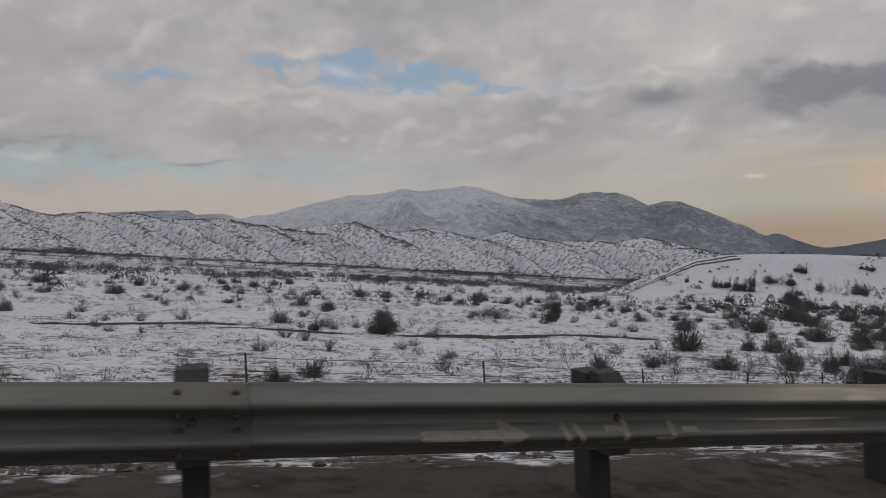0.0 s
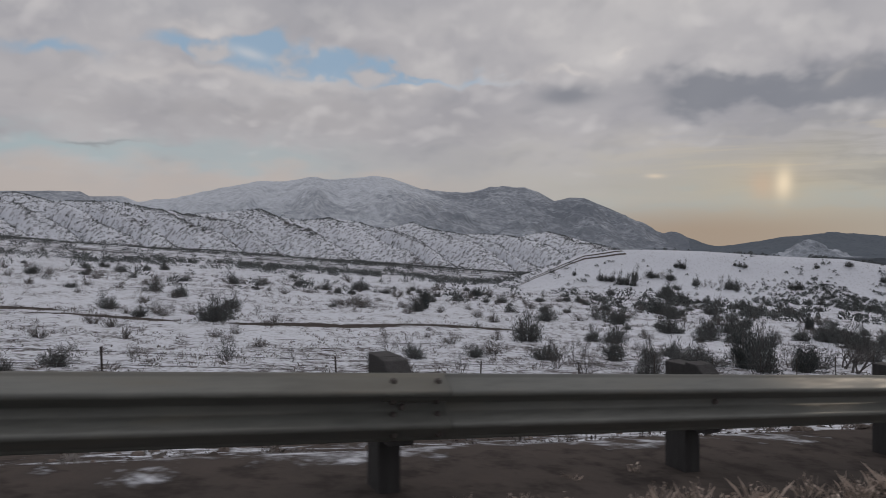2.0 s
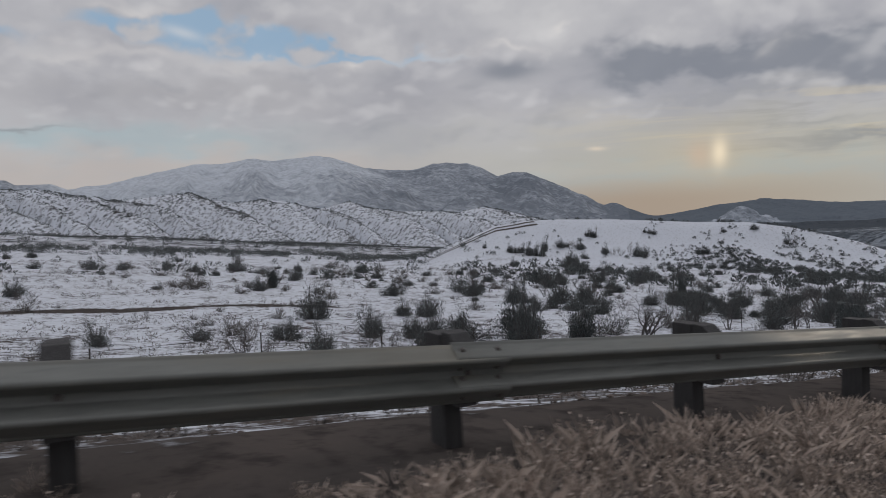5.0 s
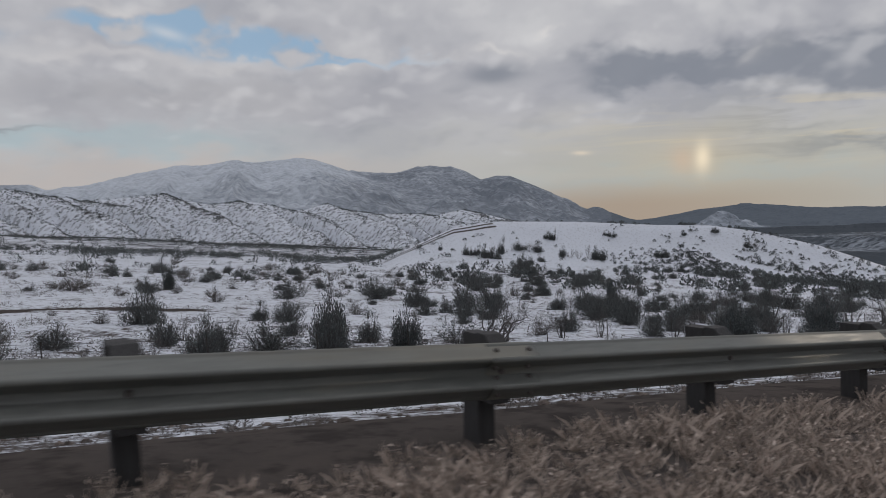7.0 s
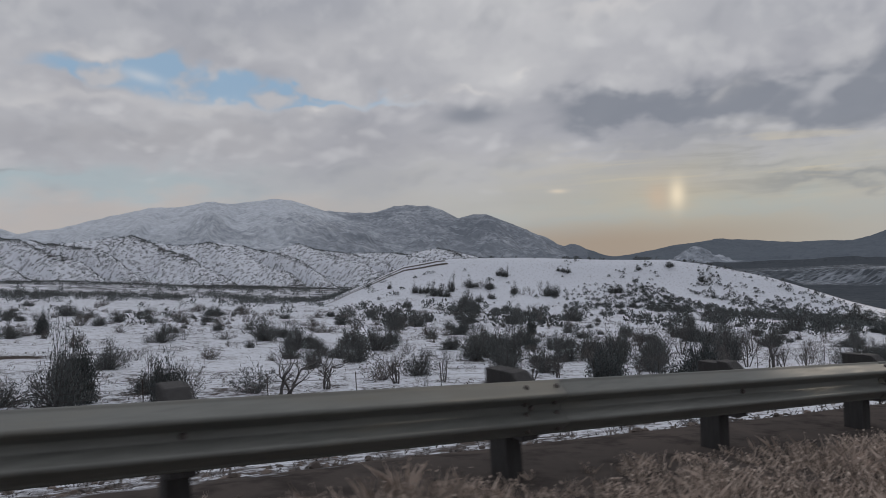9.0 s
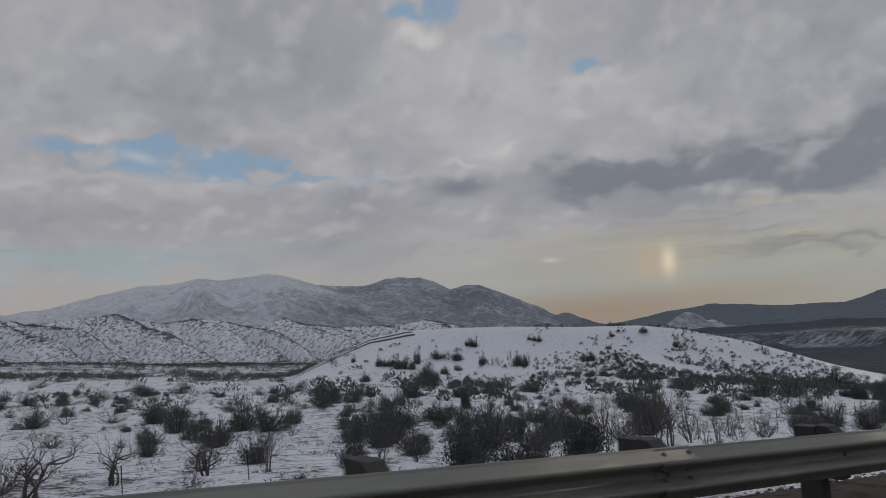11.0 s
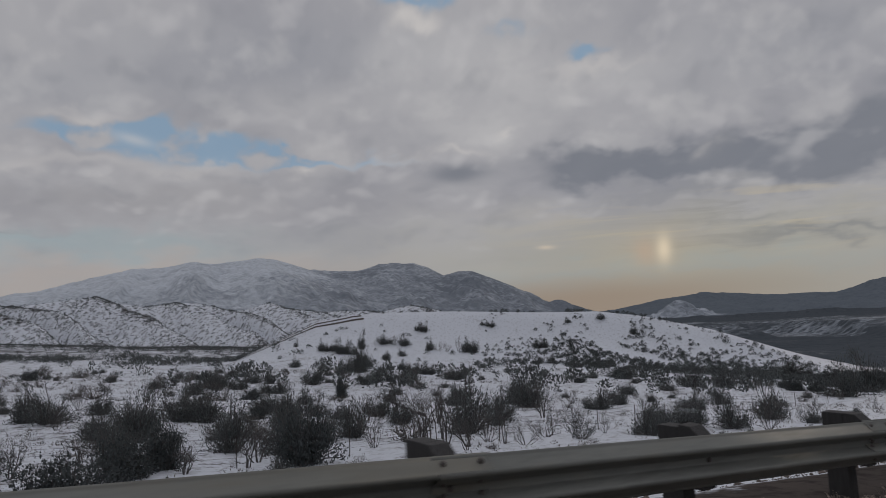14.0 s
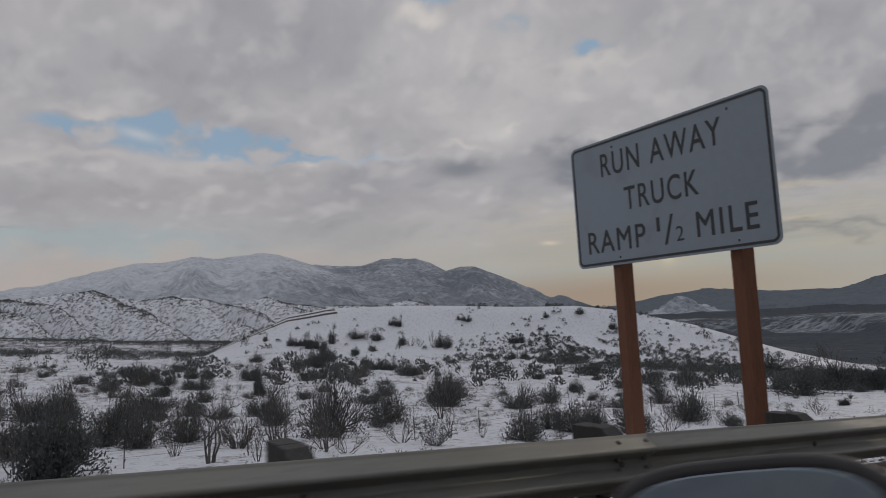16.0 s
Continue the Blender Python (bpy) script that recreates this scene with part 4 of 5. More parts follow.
SHRUBS_B = [
    (73.5, 45.3, 2.5, 2.0), (95.9, 55.2, 4.0, 2.4), (94.6, 48.9, 3.2, 2.2), (102.1, 47.0, 4.0, 3.0), (70.6, 67.3, 4.1, 3.3), (64.9, 68.5, 3.3, 3.3),
    (63.8, 41.4, 2.7, 2.0), (78.1, 60.3, 3.0, 2.0), (91.2, 57.9, 3.2, 2.1), (87.2, 42.2, 3.2, 2.8), (116.4, 62.4, 4.0, 3.7), (126.8, 58.0, 3.5, 2.5),
    (109.0, 34.6, 3.4, 2.4), (122.0, 36.4, 4.0, 3.5), (61.0, 58.7, 2.3, 1.9), (168.1, 81.5, 7.6, 4.3), (173.2, 78.6, 6.6, 3.9), (75.4, 46.9, 4.1, 3.4),
    (83.4, 42.6, 3.2, 3.0), (111.3, 35.1, 2.6, 2.2), (122.9, 70.7, 4.2, 2.8), (109.3, 37.1, 2.7, 2.3), (114.1, 57.8, 5.4, 3.3), (109.2, 63.4, 3.9, 2.0),
]
for spot in SHRUBS_B:
    set_plant("r", *spot)
SHRUBS_C = [
    (138.2, 53.4, 3.2, 2.9), (165.4, 54.4, 8.2, 4.9), (185.5, 61.4, 7.9, 6.9), (67.7, 36.8, 2.6, 2.2), (79.0, 39.6, 3.1, 2.9), (73.5, 49.3, 2.9, 2.4),
    (95.5, 41.3, 4.4, 4.4), (49.7, 144.4, 5.7, 2.9), (40.8, 90.6, 2.9, 2.2), (80.1, 58.2, 3.9, 2.8), (35.3, 40.6, 2.1, 2.3),
    (36.0, 34.1, 2.6, 2.3), (42.3, 34.1, 2.9, 3.5), (1.4, 33.6, 1.9, 1.1), (82.0, 57.1, 4.6, 2.7), (76.2, 69.5, 3.2, 2.4), (11.7, 64.7, 3.1, 2.3),
    (68.3, 82.2, 3.3, 2.1), (89.6, 94.9, 4.6, 2.5), (136.4, 147.7, 6.3, 3.9), (59.3, 49.1, 1.8, 2.0), (85.0, 47.8, 3.5, 3.2), (80.8, 36.8, 3.3, 2.0),
]
for spot in SHRUBS_C:
    set_plant("r", *spot)
SHRUBS_D = [
    (67.0, 69.3, 2.9, 1.7), (97.8, 102.0, 4.6, 2.3), (122.8, 109.6, 4.3, 2.7), (133.3, 116.7, 5.2, 2.9), (76.2, 52.0, 5.1, 2.5), (84.5, 40.1, 2.9, 2.5),
    (88.1, 56.6, 2.9, 2.2), (118.6, 64.8, 4.0, 3.0), (119.3, 53.2, 4.2, 2.7), (103.6, 32.6, 3.2, 2.4), (112.6, 33.1, 3.2, 2.8), (141.3, 113.4, 6.5, 2.7),
    (135.3, 141.8, 5.7, 4.4), (180.9, 109.6, 10.1, 3.8), (240.7, 109.8, 14.8, 4.9), (205.3, 77.4, 10.2, 5.1), (37.5, 39.4, 1.9, 1.9), (40.1, 36.9, 3.1, 1.9),
    (71.8, 63.9, 4.7, 3.0), (14.7, 79.5, 3.2, 1.9), (88.8, 62.6, 6.0, 2.3), (80.8, 46.3, 3.7, 2.5),
]
for spot in SHRUBS_D:
    set_plant("r", *spot)
BRUSH = [
    (6.8, 68.6, 2.0, 1.4), (-16.5, 80.7, 2.2, 1.4), (-7.2, 135.9, 2.6, 1.7), (-27.4, 101.5, 1.7, 1.5), (9.0, 131.4, 3.7, 1.5), (4.1, 47.7, 1.3, 1.1),
    (-8.5, 59.0, 1.0, 0.8), (30.5, 145.6, 3.6, 1.7), (32.6, 117.7, 3.3, 1.2), (33.8, 95.0, 4.8, 2.0), (33.1, 53.8, 1.8, 1.1), (46.1, 78.2, 2.6, 1.6),
    (46.8, 84.2, 2.3, 1.6), (65.2, 126.1, 5.7, 2.0), (40.7, 95.7, 2.3, 1.4), (61.5, 81.9, 2.8, 1.4), (78.1, 92.7, 4.1, 1.6), (31.5, 93.6, 4.5, 1.5),
    (76.4, 164.0, 5.9, 2.4), (82.0, 148.1, 4.8, 2.4), (131.9, 114.0, 5.4, 2.7), (145.0, 119.6, 6.4, 2.9), (94.4, 101.0, 3.7, 2.0), (65.9, 101.9, 3.3, 1.7),
]
for spot in BRUSH:
    set_plant("s", *spot)
BRUSH_B = [
    (7.2, 66.2, 2.1, 1.3), (32.9, 90.6, 4.5, 1.9), (42.4, 94.0, 2.8, 1.5), (48.9, 111.2, 3.5, 1.8), (75.5, 89.8, 3.0, 1.1), (87.0, 94.9, 2.5, 1.2),
    (104.8, 119.9, 3.5, 2.0), (92.6, 106.8, 2.2, 1.3),
]
for spot in BRUSH_B:
    set_plant("s", *spot)
BARE_SHRUBS = [
    (-0.8, 129.9, 3.1, 2.3), (-11.3, 77.4, 1.1, 1.5), (4.4, 35.0, 1.3, 1.0), (-4.0, 30.1, 1.4, 1.7), (11.8, 36.3, 0.9, 0.9), (34.5, 147.2, 4.8, 2.2),
    (18.1, 29.5, 1.3, 1.4), (25.0, 29.7, 2.9, 1.9), (24.2, 57.7, 1.0, 1.3), (39.6, 43.2, 1.6, 1.4), (71.9, 58.1, 2.2, 1.7), (72.1, 37.6, 2.2, 1.5),
    (75.1, 76.6, 2.8, 2.2), (80.3, 61.2, 3.6, 1.8), (85.2, 35.0, 2.1, 2.8), (91.5, 30.1, 2.5, 1.4), (102.9, 35.9, 1.4, 1.6), (86.3, 100.7, 4.1, 2.1),
    (91.1, 48.4, 2.0, 2.4), (48.3, 37.0, 3.0, 2.1), (96.9, 34.8, 3.2, 2.1), (26.1, 33.8, 2.6, 1.6), (33.9, 34.7, 2.2, 1.3), (23.0, 53.7, 0.9, 1.1),
]
for spot in BARE_SHRUBS:
    set_plant("b", *spot)
BARE_SHRUBS_B = [
    (92.2, 34.4, 2.8, 2.1), (36.6, 42.6, 2.6, 1.5), (84.6, 45.3, 3.8, 2.6), (25.2, 39.8, 1.3, 1.0),
]
for spot in BARE_SHRUBS_B:
    set_plant("b", *spot)
SPIKY = [
    (8.6, 36.4, 1.4, 1.3), (65.4, 80.9, 4.2, 2.8), (51.3, 36.6, 3.0, 1.8), (97.4, 32.2, 2.4, 1.8), (66.1, 84.2, 3.8, 2.8),
]
for spot in SPIKY:
    set_plant("y", *spot)
BARE_TREES = [
    (60.1, 37.6, 3.4, 2.8), (63.1, 37.1, 3.1, 2.3), (77.9, 33.2, 3.0, 1.8), (89.1, 31.8, 2.8, 2.4), (97.2, 48.0, 4.8, 3.5), (95.7, 51.7, 4.8, 3.9),
    (55.9, 38.3, 4.0, 3.0), (52.3, 34.8, 5.1, 3.4), (90.1, 35.6, 3.5, 3.5), (75.0, 32.6, 2.2, 1.6),
]
for spot in BARE_TREES:
    set_plant("t", *spot)
BARE_TREES_B = [
    (78.9, 34.9, 3.5, 1.9), (91.8, 38.7, 2.4, 3.6), (85.6, 30.3, 3.5, 3.8), (101.4, 37.1, 2.1, 2.5), (87.2, 29.1, 1.8, 1.5), (68.7, 35.5, 1.8, 2.5), (71.3, 36.1, 2.2, 2.2), (85.2, 41.7, 2.4, 2.9), (106.9, 47.1, 3.8, 3.8), (91.1, 31.3, 2.3, 2.3),
]
for spot in BARE_TREES_B:
    set_plant("t", *spot)
EVERGREENS = [
    (43.9, 95.4, 2.4, 3.4), (74.6, 34.8, 2.4, 3.0), (80.2, 32.0, 3.3, 3.3), (103.0, 78.9, 2.0, 3.3), (43.1, 36.3, 2.5, 3.5), (46.8, 34.4, 2.2, 2.8),
    (72.7, 33.2, 3.6, 2.2),
]
for spot in EVERGREENS:
    set_plant("j", *spot)
VALLEY_SHRUBS = [
    (177.6, 65.0, 4.7, 2.8), (204.0, 77.2, 7.1, 4.1), (185.8, 62.0, 5.9, 4.0), (202.8, 67.3, 7.0, 4.6), (189.1, 57.0, 6.0, 4.5), (176.5, 68.4, 4.8, 2.9),
]
for spot in VALLEY_SHRUBS:
    set_plant("j", *spot)
HILL_SHRUBS = [
    (149.7, 192.3, 7.0, 4.6), (152.6, 185.4, 7.7, 5.2), (169.3, 188.4, 10.9, 5.4), (181.0, 191.9, 4.7, 4.1), (178.2, 178.1, 8.9, 4.6), (185.6, 174.7, 8.1, 5.8),
    (200.5, 184.1, 5.4, 2.7), (165.1, 176.5, 3.4, 2.4), (144.4, 159.0, 5.3, 2.7), (104.8, 113.5, 4.7, 3.1), (117.9, 103.7, 4.1, 2.7), (145.7, 132.1, 6.0, 3.2),
    (222.5, 171.3, 2.8, 2.0), (231.9, 166.1, 4.4, 2.4), (236.7, 155.3, 5.0, 4.0), (207.0, 166.7, 5.6, 3.7), (193.7, 149.2, 5.9, 3.4), (128.6, 162.7, 4.4, 2.4),
    (144.1, 202.3, 1.8, 2.5), (158.9, 188.9, 3.5, 5.8), (158.5, 173.4, 4.0, 2.9),
]
for hx, hy, hw, hh in HILL_SHRUBS:
    if hw > 4.5:
        for shift in (-0.28, 0.0, 0.27):
            set_plant(plant_rng.choice("rrb"), hx + shift * hw * 0.75, hy - shift * hw * 0.65, hw * plant_rng.uniform(0.42, 0.6), hh * plant_rng.uniform(0.6, 0.95))
    else:
        set_plant("r", hx, hy, hw, hh)


# lesser plants scattered between them
def scatter(count, x_range, y_range, keys, size, gap, density):
    made, tries = 0, 0
    while made < count and tries < count * 60:
        tries += 1
        x, y = plant_rng.uniform(*x_range), plant_rng.uniform(*y_range)
        if plant_rng.random() > density(x, y) or any((x - a) ** 2 + (y - b) ** 2 < gap * gap for a, b in TAKEN):
            continue
        w = plant_rng.uniform(*size)
        set_plant(plant_rng.choice(keys), x, y, w, w * plant_rng.uniform(0.45, 0.75))
        made += 1


scatter(150, (-45, 75), (40, 165), "sssssssbr", (0.8, 2.4), 2.0, lambda x, y: 0.3 + 0.7 * float(value_noise(x / 17, y / 17, 5)))
scatter(60, (-60, 110), (100, 190), "rrrs", (1.8, 3.8), 2.6, lambda x, y: float(value_noise(x / 25, y / 14, 6)) ** 2 * 2)
scatter(190, (55, 200), (24, 150), "rrrsssbbrj", (1.2, 3.6), 2.1, lambda x, y: 1.0 if x < 100 + y * 1.1 else 0.5)
scatter(60, (20, 125), (12, 38), "sssbbsr", (0.5, 1.7), 1.8, lambda x, y: 0.8)


def clump_stuff(name, label, spots, seed, mat, leaves, leaf, thin=0.42):
    """Many distant shrubs in one mesh."""
    rng = np.random.default_rng(seed)
    spots = np.array(spots)
    n = len(spots)
    z = ground_z(spots[:, 0], spots[:, 1])
    c = np.repeat(np.column_stack([spots[:, 0], spots[:, 1], z]), leaves, axis=0)
    w, h = np.repeat(spots[:, 2], leaves), np.repeat(spots[:, 3], leaves)
    m = n * leaves
    a, q, e = rng.uniform(0, 2 * np.pi, m), np.sqrt(rng.random(m)), rng.random(m)
    lump = 1 + 0.35 * np.sin(3 * a + np.repeat(rng.uniform(0, 6.28, n), leaves)) 
    rad = q * w / 2 * np.sqrt(np.clip(1 - (e * 0.9) ** 2, 0, 1)) * lump
    p = c + np.column_stack([np.cos(a) * rad, np.sin(a) * rad, e * h * (1.1 - 0.4 * q)])
    d = np.column_stack([np.cos(a) * q, np.sin(a) * q, 0.5 + e]) + rng.normal(0, 0.5, (m, 3))
    d /= np.linalg.norm(d, axis=1, keepdims=True)
    u = np.cross(d, rng.normal(0, 1, (m, 3)))
    u /= np.linalg.norm(u, axis=1, keepdims=True)
    s = (np.clip(w, 0.1, 6) * leaf)[:, None] * rng.uniform(0.6, 1.4, (m, 1))
    v = np.stack([p - d * s * 0.3, p + d * s * 0.3 + u * s * thin, p + d * s * 1.1, p + d * s * 0.3 - u * s * thin], 1).reshape(-1, 3)
    me = quads_of(name, v, mat)
    return tagged(new(name, me), label, "brush", kind="stuff")


def far_spots():
    rng = np.random.default_rng(9)
    out = []
    # thick belts of brush across the basin
    for k in range(2300):
        x = rng.uniform(-170, 190)
        y = 240 + 0.05 * x + rng.normal(0, 1) * 17 + 10 * math.sin(x / 40.0)
        if value_noise(x / 16, y / 8, 14) < 0.50:
            continue
        if np.hypot(x - 40, y) < 238 or math.degrees(math.atan2(x - 40, y)) < 24:
            s = rng.uniform(1.4, 4.0)
            out.append((x, y, s, s * rng.uniform(0.38, 0.58)))
    for k in range(2600):
        x, y = rng.uniform(-260, 620), rng.uniform(110, 640)
        az = math.degrees(math.atan2(x - 40, y))
        r = math.hypot(x - 40, y)
        if value_noise(x / 70, y / 16, 13) > 0.50 and not (22 < az < 64 and r > 195):
            s = rng.uniform(1.2, 3.8) * (1 + r / 700)
            out.append((x, y, s, s * rng.uniform(0.4, 0.65)))
    return [s for s in out if s[1] > 60]


def hill_spots():
    """Foot and slopes of the low hill."""
    rng = np.random.default_rng(10)
    out = []
    for k in range(20000):
        az, r = rng.uniform(24, 68), rng.uniform(115, 264)
        x, y = 40 + r * math.sin(math.radians(az)), r * math.cos(math.radians(az))
        if value_noise(x / 9, y / 9, 15) > 0.60 + 0.10 * (r > 200):
            continue
        odds = 0.022 if r < 200 else (0.04 if az < 41 else 0.62 - 0.3 * (r > 245))
        odds *= 0.6 + (0.5 if r < 200 else 0.7) * (az > 46)
        if rng.random() < odds:
            s = 0.7 + 1.2 * rng.random() ** 1.5 if r > 200 else rng.uniform(1.4, 3.9)
            out.append((x, y, s, s * rng.uniform(0.5, 0.85)))
    return [s for s in out if s[1] > 60]


clump_stuff("distant_brush", "dark scrub scattered over the snowy basin and hill", far_spots(), 4, leaf_mat, 60, 0.10, 0.30)
clump_stuff("hill_brush", "dark scrub on the slopes of the low snowy hill", hill_spots(), 7, leaf_mat, 80, 0.125, 0.36)


def foothill_spots():
    """Scrub on the foothills, thicker along the spurs and gullies."""
    rng = np.random.default_rng(17)
    n = 80000
    az, r = rng.uniform(-26, 40, n), rng.uniform(640, 1100, n)
    x, y = 40 + r * np.sin(np.radians(az)), r * np.cos(np.radians(az))
    odds = (0.34 + 0.30 * value_noise(x / 60, y / 60, 47)) * smooth(640, 740, r) + 0.10 * smooth(680, 760, r) * (1 - smooth(800, 860, r))
    odds = odds + 0.30 * smooth(780, 830, r) * foot_spurs(az, r)[1] * smooth(0.15, 0.6, value_noise(x / 40, y / 40, 48) + 0.3 * fbm(x / 12, y / 12, 2, 49))
    keep = rng.random(n) < odds * 0.8
    s = rng.uniform(1.5, 3.4, n) * (r / 1000)
    return np.column_stack([x, y, s, s * rng.uniform(0.45, 0.7, n)])[keep]


clump_stuff("foothill_brush", "dark brush dotted over the snowy foothills", foothill_spots(), 5, leaf_mat, 9, 0.26, 0.45)


def low_spots():
    rng = np.random.default_rng(31)
    out = []
    for k in range(17000):
        x, y = rng.uniform(-45, 150), 4.6 + 165 * rng.random() ** 1.5
        if value_noise(x / 7, y / 5, 23) + 0.25 * (y < 55) > 0.55:
            s = rng.uniform(0.25, 0.7) * (0.45 + 0.55 * min(1.0, y / 25) + y / 200)
            if x > 55 and y < 40 and rng.random() < 0.6:
                continue
            out.append((x, y, s, s * rng.uniform(0.3, 0.6)))
    return out


clump_stuff("low_tufts", "small dry tufts and twigs showing through the snow", low_spots(), 6, sage_mat, 24, 0.13, 0.20)


# dry grass and wiry stalks on the bench in front of the rail
def make_grass():
    rng = np.random.default_rng(12)
    n = 34000
    x = rng.uniform(-9, 97, n)
    y = 1.35 + 2.0 * rng.beta(1.3, 1.6, n) + 0.25 * (value_noise(x / 2.1, x * 0, 18) - 0.5)
    thick = value_noise(x / 0.9, y / 0.5, 17) + 0.55 * smooth(4.2, 8.0, x) - 0.5 * smooth(2.55, 3.2, y) + 0.15 * (rng.random(n) - 0.5)
    keep = thick > 0.62
    x, y = x[keep], y[keep]
    n, blades = len(x), 18
    tall = np.repeat(rng.uniform(0.05, 0.155, n) * (0.45 + 0.95 * value_noise(x / 0.8, y / 0.5, 19)) * (0.55 + 0.45 * smooth(4, 9, x)), blades)
    x, y = np.repeat(x, blades), np.repeat(y, blades)
    m = len(x)
    a = rng.uniform(0, 2 * np.pi, m)
    out = np.abs(rng.normal(0, 0.50, m))
    foot = rng.uniform(0, 0.05, m)
    x, y = x + np.cos(a) * foot, y + np.sin(a) * foot
    h = tall * rng.uniform(0.35, 1.15, m)
    z = ground_z(x, y) - 0.01
    lx, ly = np.cos(a) * out * h, np.sin(a) * out * h
    w = rng.uniform(0.0005, 0.0011, m)
    dx, dy = -np.sin(a) * w, np.cos(a) * w
    stalk = np.stack([np.column_stack([x - dx, y - dy, z]), np.column_stack([x + dx, y + dy, z]),
                      np.column_stack([x + lx * 0.4 + dx, y + ly * 0.4 + dy, z + h * 0.62]),
                      np.column_stack([x + lx, y + ly, z + h])], 1)
    # small dry heads on the tips
    pick = rng.random(m) < 0.75
    p = np.column_stack([x + lx, y + ly, z + h])[pick]
    k = len(p)
    d = np.column_stack([np.cos(a), np.sin(a), np.full(m, 1.2)])[pick] + rng.normal(0, 0.6, (k, 3))
    d /= np.linalg.norm(d, axis=1, keepdims=True)
    u = np.cross(d, rng.normal(0, 1, (k, 3)))
    u /= np.linalg.norm(u, axis=1, keepdims=True)
    size = rng.uniform(0.005, 0.014, (k, 1))
    p = p - d * size * rng.uniform(0, 5, (k, 1))
    head = np.stack([p - d * size, p + u * size * 0.55, p + d * size, p - u * size * 0.55], 1)
    me = quads_of("dry_grass", np.concatenate([stalk, head]).reshape(-1, 3), straw_mat)
    tagged(new("dry_grass", me), "dry tan roadside grass in front of the guardrail", "grass", kind="stuff")


make_grass()


def make_clods():
    """Low uneven lumps of soil on the bank."""
    rng = np.random.default_rng(41)
    n = 6500
    x, y = rng.uniform(-9, 100, n), 4.4 + 20 * rng.random(n) ** 1.7
    keep = value_noise(x / 1.7, y / 1.1, 27) + 0.25 * rng.random(n) - 0.25 * smooth(45, 70, x) * smooth(6, 10, y) > 0.52
    x, y = x[keep], y[keep]
    n = len(x)
    size = rng.uniform(0.025, 0.085, n) * (0.5 + 0.05 * y)
    tall = size * rng.uniform(0.4, 0.9, n)
    z = ground_z(x, y)
    sides = 7
    a = np.linspace(0, 2 * np.pi, sides, endpoint=False)
    rings = []
    for wide, up in ((1.0, -0.3), (0.95, 0.35), (0.5, 0.9)):
        r = size[:, None] * wide * rng.uniform(0.65, 1.3, (n, sides))
        rings.append(np.stack([x[:, None] + r * np.cos(a), y[:, None] + r * np.sin(a) * 0.8, (z + tall * up)[:, None] + 0.12 * r * rng.normal(0, 1, (n, sides))], -1))
    verts = np.concatenate(rings + [np.stack([x, y, z + tall], -1)[:, None]], 1).reshape(-1, 3)
    step = 3 * sides + 1
    faces = []
    for i in range(n):
        b = i * step
        for k in range(sides):
            q = (k + 1) % sides
            for ring in (0, sides):
                faces.append((b + ring + k, b + ring + q, b + ring + sides + q, b + ring + sides + k))
            faces.append((b + 2 * sides + k, b + 2 * sides + q, b + 3 * sides))
    me = mesh_of("soil_clods", verts.tolist(), faces, clod_mat)
    tagged(new("soil_clods", me), "dark damp soil clods poking out of the snow", "soil", kind="stuff")


make_clods()


# ---- wire fence below the embankment ----
def make_fence():
    def line(x):
        return float(np.interp(x, [-12, 8, 41, 60, 72, 85, 95, 117, 134, 180], [12, 17.5, 30, 34.5, 33.5, 32.5, 34.8, 41.4, 44.6, 55]))
    fence = tagged(new("wire_fence"), "thin rusty steel posts with barbed wire strands in snow", "fence")
    fence.location = (60, line(60), float(ground_z(60, line(60))))
    o = fence.location
    rng = random.Random(8)
    v, f = box_data(-0.022, 0.022, -0.006, 0.006, -0.3, 1.42)
    for a, b in (box_data(-0.006, 0.006, 0.006, 0.035, -0.3, 1.42), box_data(-0.05, 0.05, -0.010, -0.006, -0.3, -0.05)):
        f = f + [tuple(k + len(v) for k in q) for q in b]
        v = v + a
    post_me = mesh_of("fence_post", v, f, iron_mat)
    tops = []
    x = -2.0
    while x < 175:
        y = line(x)
        z = float(ground_z(x, y))
        part("fence_post", post_me, fence, "", Matrix.Translation(Vector((x, y, z)) - o) @ Matrix.Rotation(radians(rng.uniform(-3, 3)), 4, "Y"))
        tops.append(Vector((x, y, z)) - o)
        x += rng.uniform(4.9, 5.6)
    for h in (0.45, 0.75, 1.05, 1.32):
        v, f = [], []
        tube(v, f, [p + Vector((0, -0.012, h)) for p in tops], [0.006] * len(tops))
        part("wire", mesh_of("wire", v, f, iron_mat), fence)


make_fence()


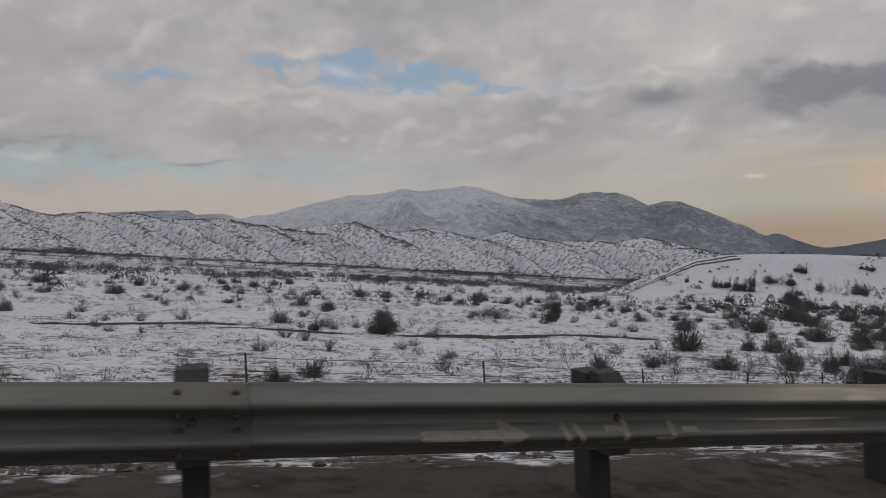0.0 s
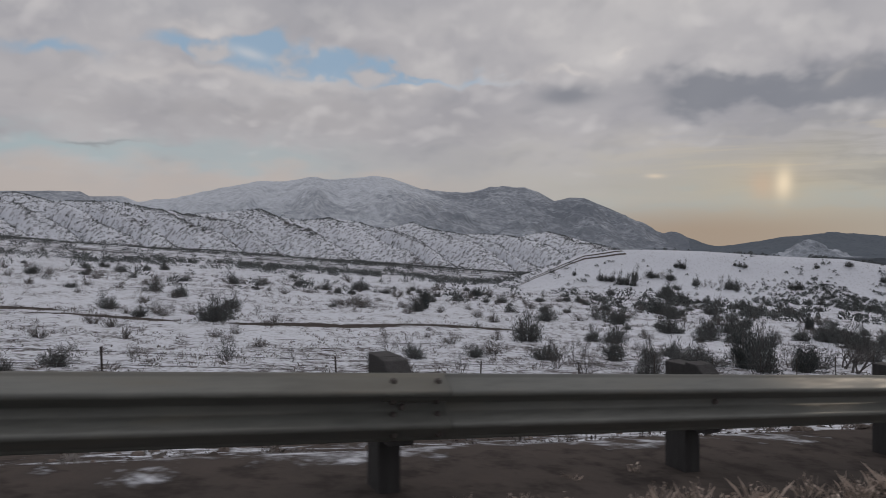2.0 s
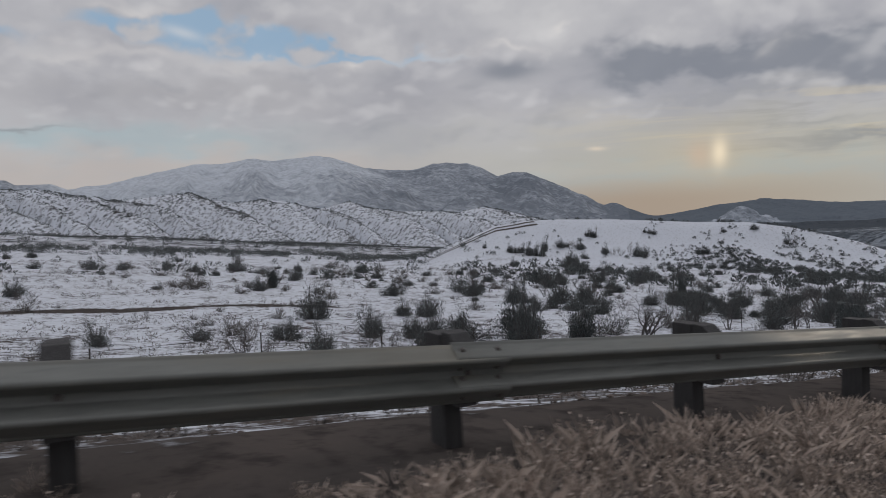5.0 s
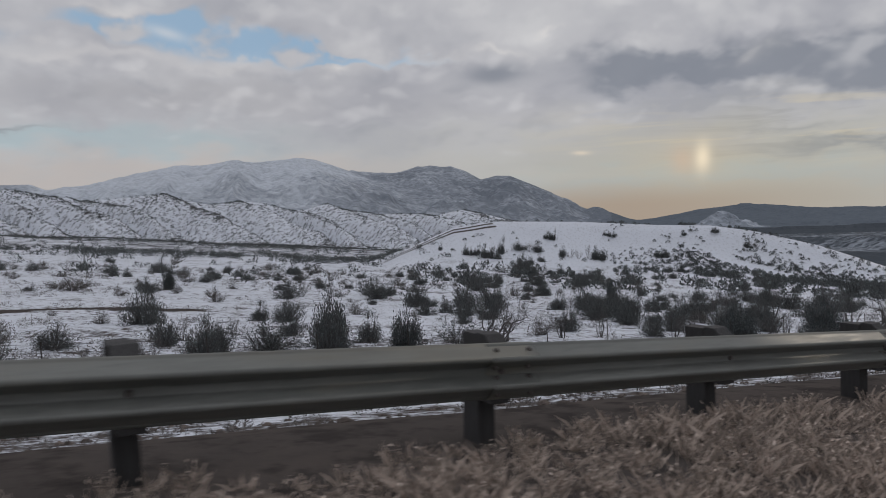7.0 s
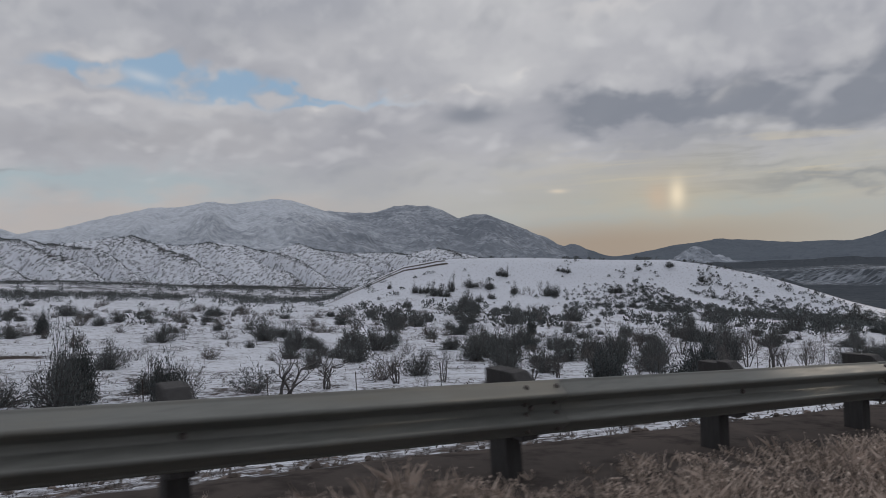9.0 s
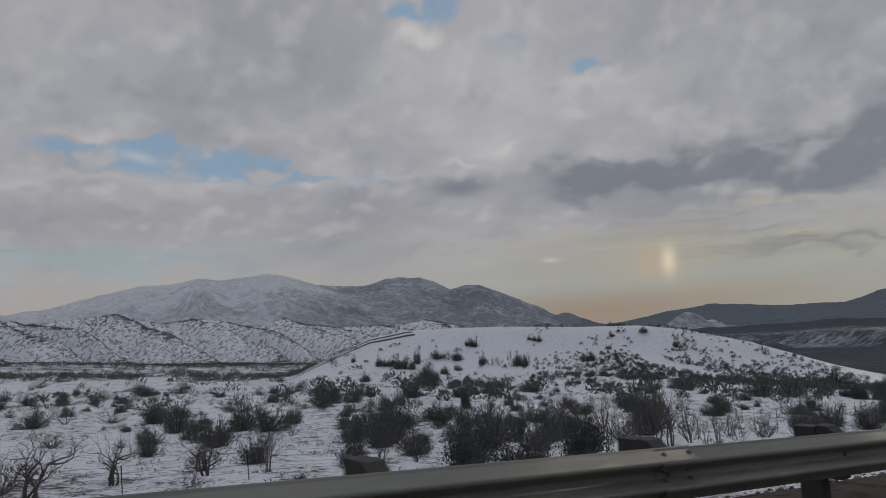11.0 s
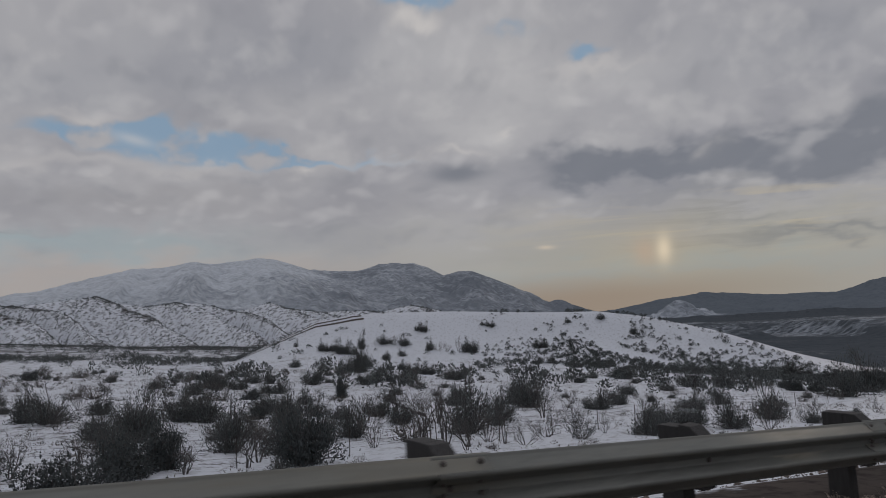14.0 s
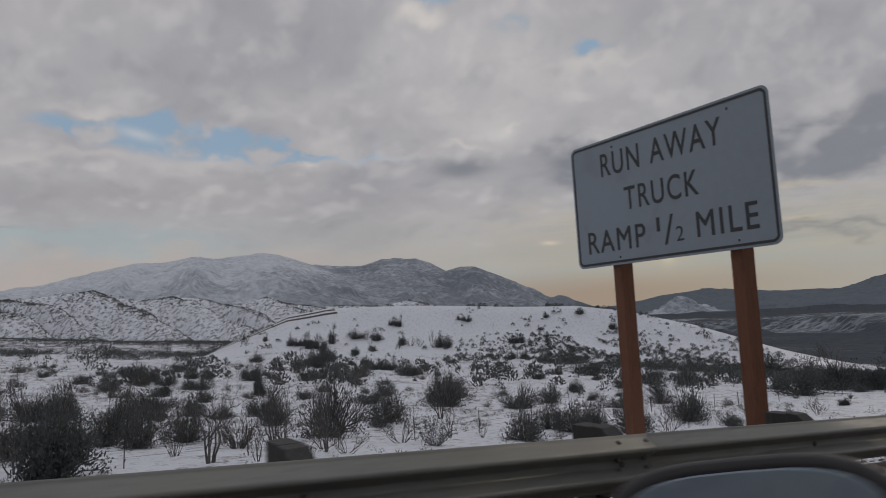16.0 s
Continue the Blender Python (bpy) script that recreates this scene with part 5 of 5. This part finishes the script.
# ---- front of the car, with its side mirror, at the end of the drive ----
def make_car():
    x0 = 78.25
    car = tagged(new("car"), "pale blue car front end with a black side mirror", "car")
    car.location = (x0, -0.55, float(road_z(x0)) + 0.03)
    car.rotation_euler = (0, math.atan(-GRADE), 0)
    bpy.context.view_layer.update()
    inv = (Matrix.Translation(car.location) @ Matrix.Rotation(math.atan(-GRADE), 4, "Y")).inverted()

    def shell(name, stations, mat):
        """A closed body lofted through stations of (x, half width, bottom, top)."""
        v, f = [], []
        for x, w, b, t in stations:
            half = [(w - 0.06, b), (w, b + 0.12), (w, t - 0.30), (w - 0.03, t - 0.13), (w - 0.13, t - 0.04), (w * 0.5, t)]
            v += [(x, y, z) for y, z in half] + [(x, -y, z) for y, z in reversed(half)]
        n = 12
        for i in range(len(stations) - 1):
            for k in range(n):
                a, b = i * n + k, i * n + (k + 1) % n
                f.append((a, a + n, b + n, b))
        f += [tuple(range(n)), tuple(range(len(v) - 1, len(v) - n - 1, -1))]
        me = mesh_of(name, v, f, mat, False)
        return me

    part("body", shell("body", [(0.82, 0.89, 0.30, 1.02), (1.3, 0.90, 0.28, 0.99), (1.9, 0.90, 0.28, 0.94), (2.45, 0.87, 0.30, 0.84), (2.62, 0.78, 0.36, 0.70)], car_mat), car, "pale blue bonnet and wings")
    part("bumper", shell("bumper", [(2.50, 0.885, 0.24, 0.58), (2.66, 0.80, 0.25, 0.57), (2.72, 0.66, 0.27, 0.55)], plastic_mat), car, "black plastic bumper")
    for y in (-0.62, 0.62):
        part("headlight", bevelled_box("headlight", (0.16, 0.32, 0.12), rim_mat, 0.03, (2.53, y, 0.70)), car, "clear headlight")
    for y in (-0.80, 0.80):
        bm = bmesh.new()
        rings = [(0.20, -0.10), (0.31, -0.115), (0.335, -0.08), (0.34, 0.0), (0.335, 0.08), (0.31, 0.115), (0.20, 0.10)]
        cols = []
        for k in range(28):
            a = 2 * math.pi * k / 28
            cols.append([bm.verts.new((r * math.cos(a), w, r * math.sin(a))) for r, w in rings])
        for k in range(28):
            for q in range(len(rings)):
                p, c = cols[k], cols[(k + 1) % 28]
                bm.faces.new((p[q], p[(q + 1) % len(rings)], c[(q + 1) % len(rings)], c[q]))
        tyre_me = bpy.data.meshes.new("tyre")
        bm.to_mesh(tyre_me)
        bm.free()
        tyre_me.materials.append(rubber_mat)
        wheel = part("wheel", tyre_me, car, "dusty black tyre", Matrix.Translation((1.75, y, 0.34)))
        bm = bmesh.new()
        bmesh.ops.create_cone(bm, cap_ends=True, segments=24, radius1=0.205, radius2=0.19, depth=0.17, matrix=Matrix.Rotation(radians(90), 4, "X"))
        rim_me = bpy.data.meshes.new("rim")
        bm.to_mesh(rim_me)
        bm.free()
        rim_me.materials.append(rim_mat)
        part("rim", rim_me, wheel, "silver alloy rim")
    # passenger door below the sill
    v, f = [], []
    prof = [(0.87, 0.30), (0.90, 0.42), (0.905, 0.70), (0.885, 0.98), (0.85, 0.985), (0.85, 0.30)]
    for x in (-0.30, 0.25, 0.80):
        v += [(x, y, z) for y, z in prof]
    for i in range(2):
        for k in range(6):
            a, b = 6 * i + k, 6 * i + (k + 1) % 6
            f.append((a, a + 6, b + 6, b))
    f += [tuple(range(6)), tuple(range(17, 11, -1))]
    door = part("door", mesh_of("door", v, f, car_mat), car, "pale blue passenger door")
    part("handle", bevelled_box("handle", (0.20, 0.03, 0.03), car_mat, 0.008, (-0.12, 0.915, 0.82)), door)
    part("sill_trim", bevelled_box("sill_trim", (1.08, 0.025, 0.03), plastic_mat, 0.006, (0.25, 0.90, 0.965)), door, "black window trim")
    # side mirror
    place = inv @ Vector((x0 + 0.661, 0.566, -5.357))

    def oval(w, h, x, n=36, e=3.2):
        pts = []
        for k in range(n):
            a = 2 * math.pi * k / n
            c, s = math.cos(a), math.sin(a)
            pts.append((x, w * math.copysign(abs(c) ** (2 / e), c), h * math.copysign(abs(s) ** (2 / e), s)))
        return pts

    turn = Matrix.Translation(place) @ Matrix.Rotation(radians(33), 4, "Z") @ Matrix.Rotation(radians(10), 4, "Y") @ Matrix.Rotation(radians(-10), 4, "X")
    v, f, n = [], [], 36
    rings = [(0.139, 0.089, -0.006), (0.149, 0.097, -0.010), (0.156, 0.102, 0.004), (0.156, 0.101, 0.015), (0.140, 0.086, 0.040), (0.090, 0.052, 0.060), (0.02, 0.015, 0.066)]
    for w, h, x in rings:
        v += oval(w, h, x)
    for i in range(len(rings) - 1):
        for k in range(n):
            f.append((i * n + k, i * n + (k + 1) % n, (i + 1) * n + (k + 1) % n, (i + 1) * n + k))
    f += [tuple(range(n - 1, -1, -1)), tuple((len(rings) - 1) * n + k for k in range(n))]
    housing = part("side_mirror", mesh_of("side_mirror", v, f, plastic_mat, False), car, "black side mirror housing", turn)
    v = oval(0.137, 0.087, -0.0085) + oval(0.135, 0.085, -0.010)
    f = [(k, (k + 1) % n, n + (k + 1) % n, n + k) for k in range(n)] + [tuple(range(2 * n - 1, n - 1, -1))]
    part("mirror_glass", mesh_of("mirror_glass", v, f, glass_mat), housing, "mirror glass that shows the road behind")
    part("mirror_arm", bevelled_box("mirror_arm", (0.07, 0.14, 0.05), plastic_mat, 0.015, (0.05, -0.13, -0.075)), housing)


make_car()
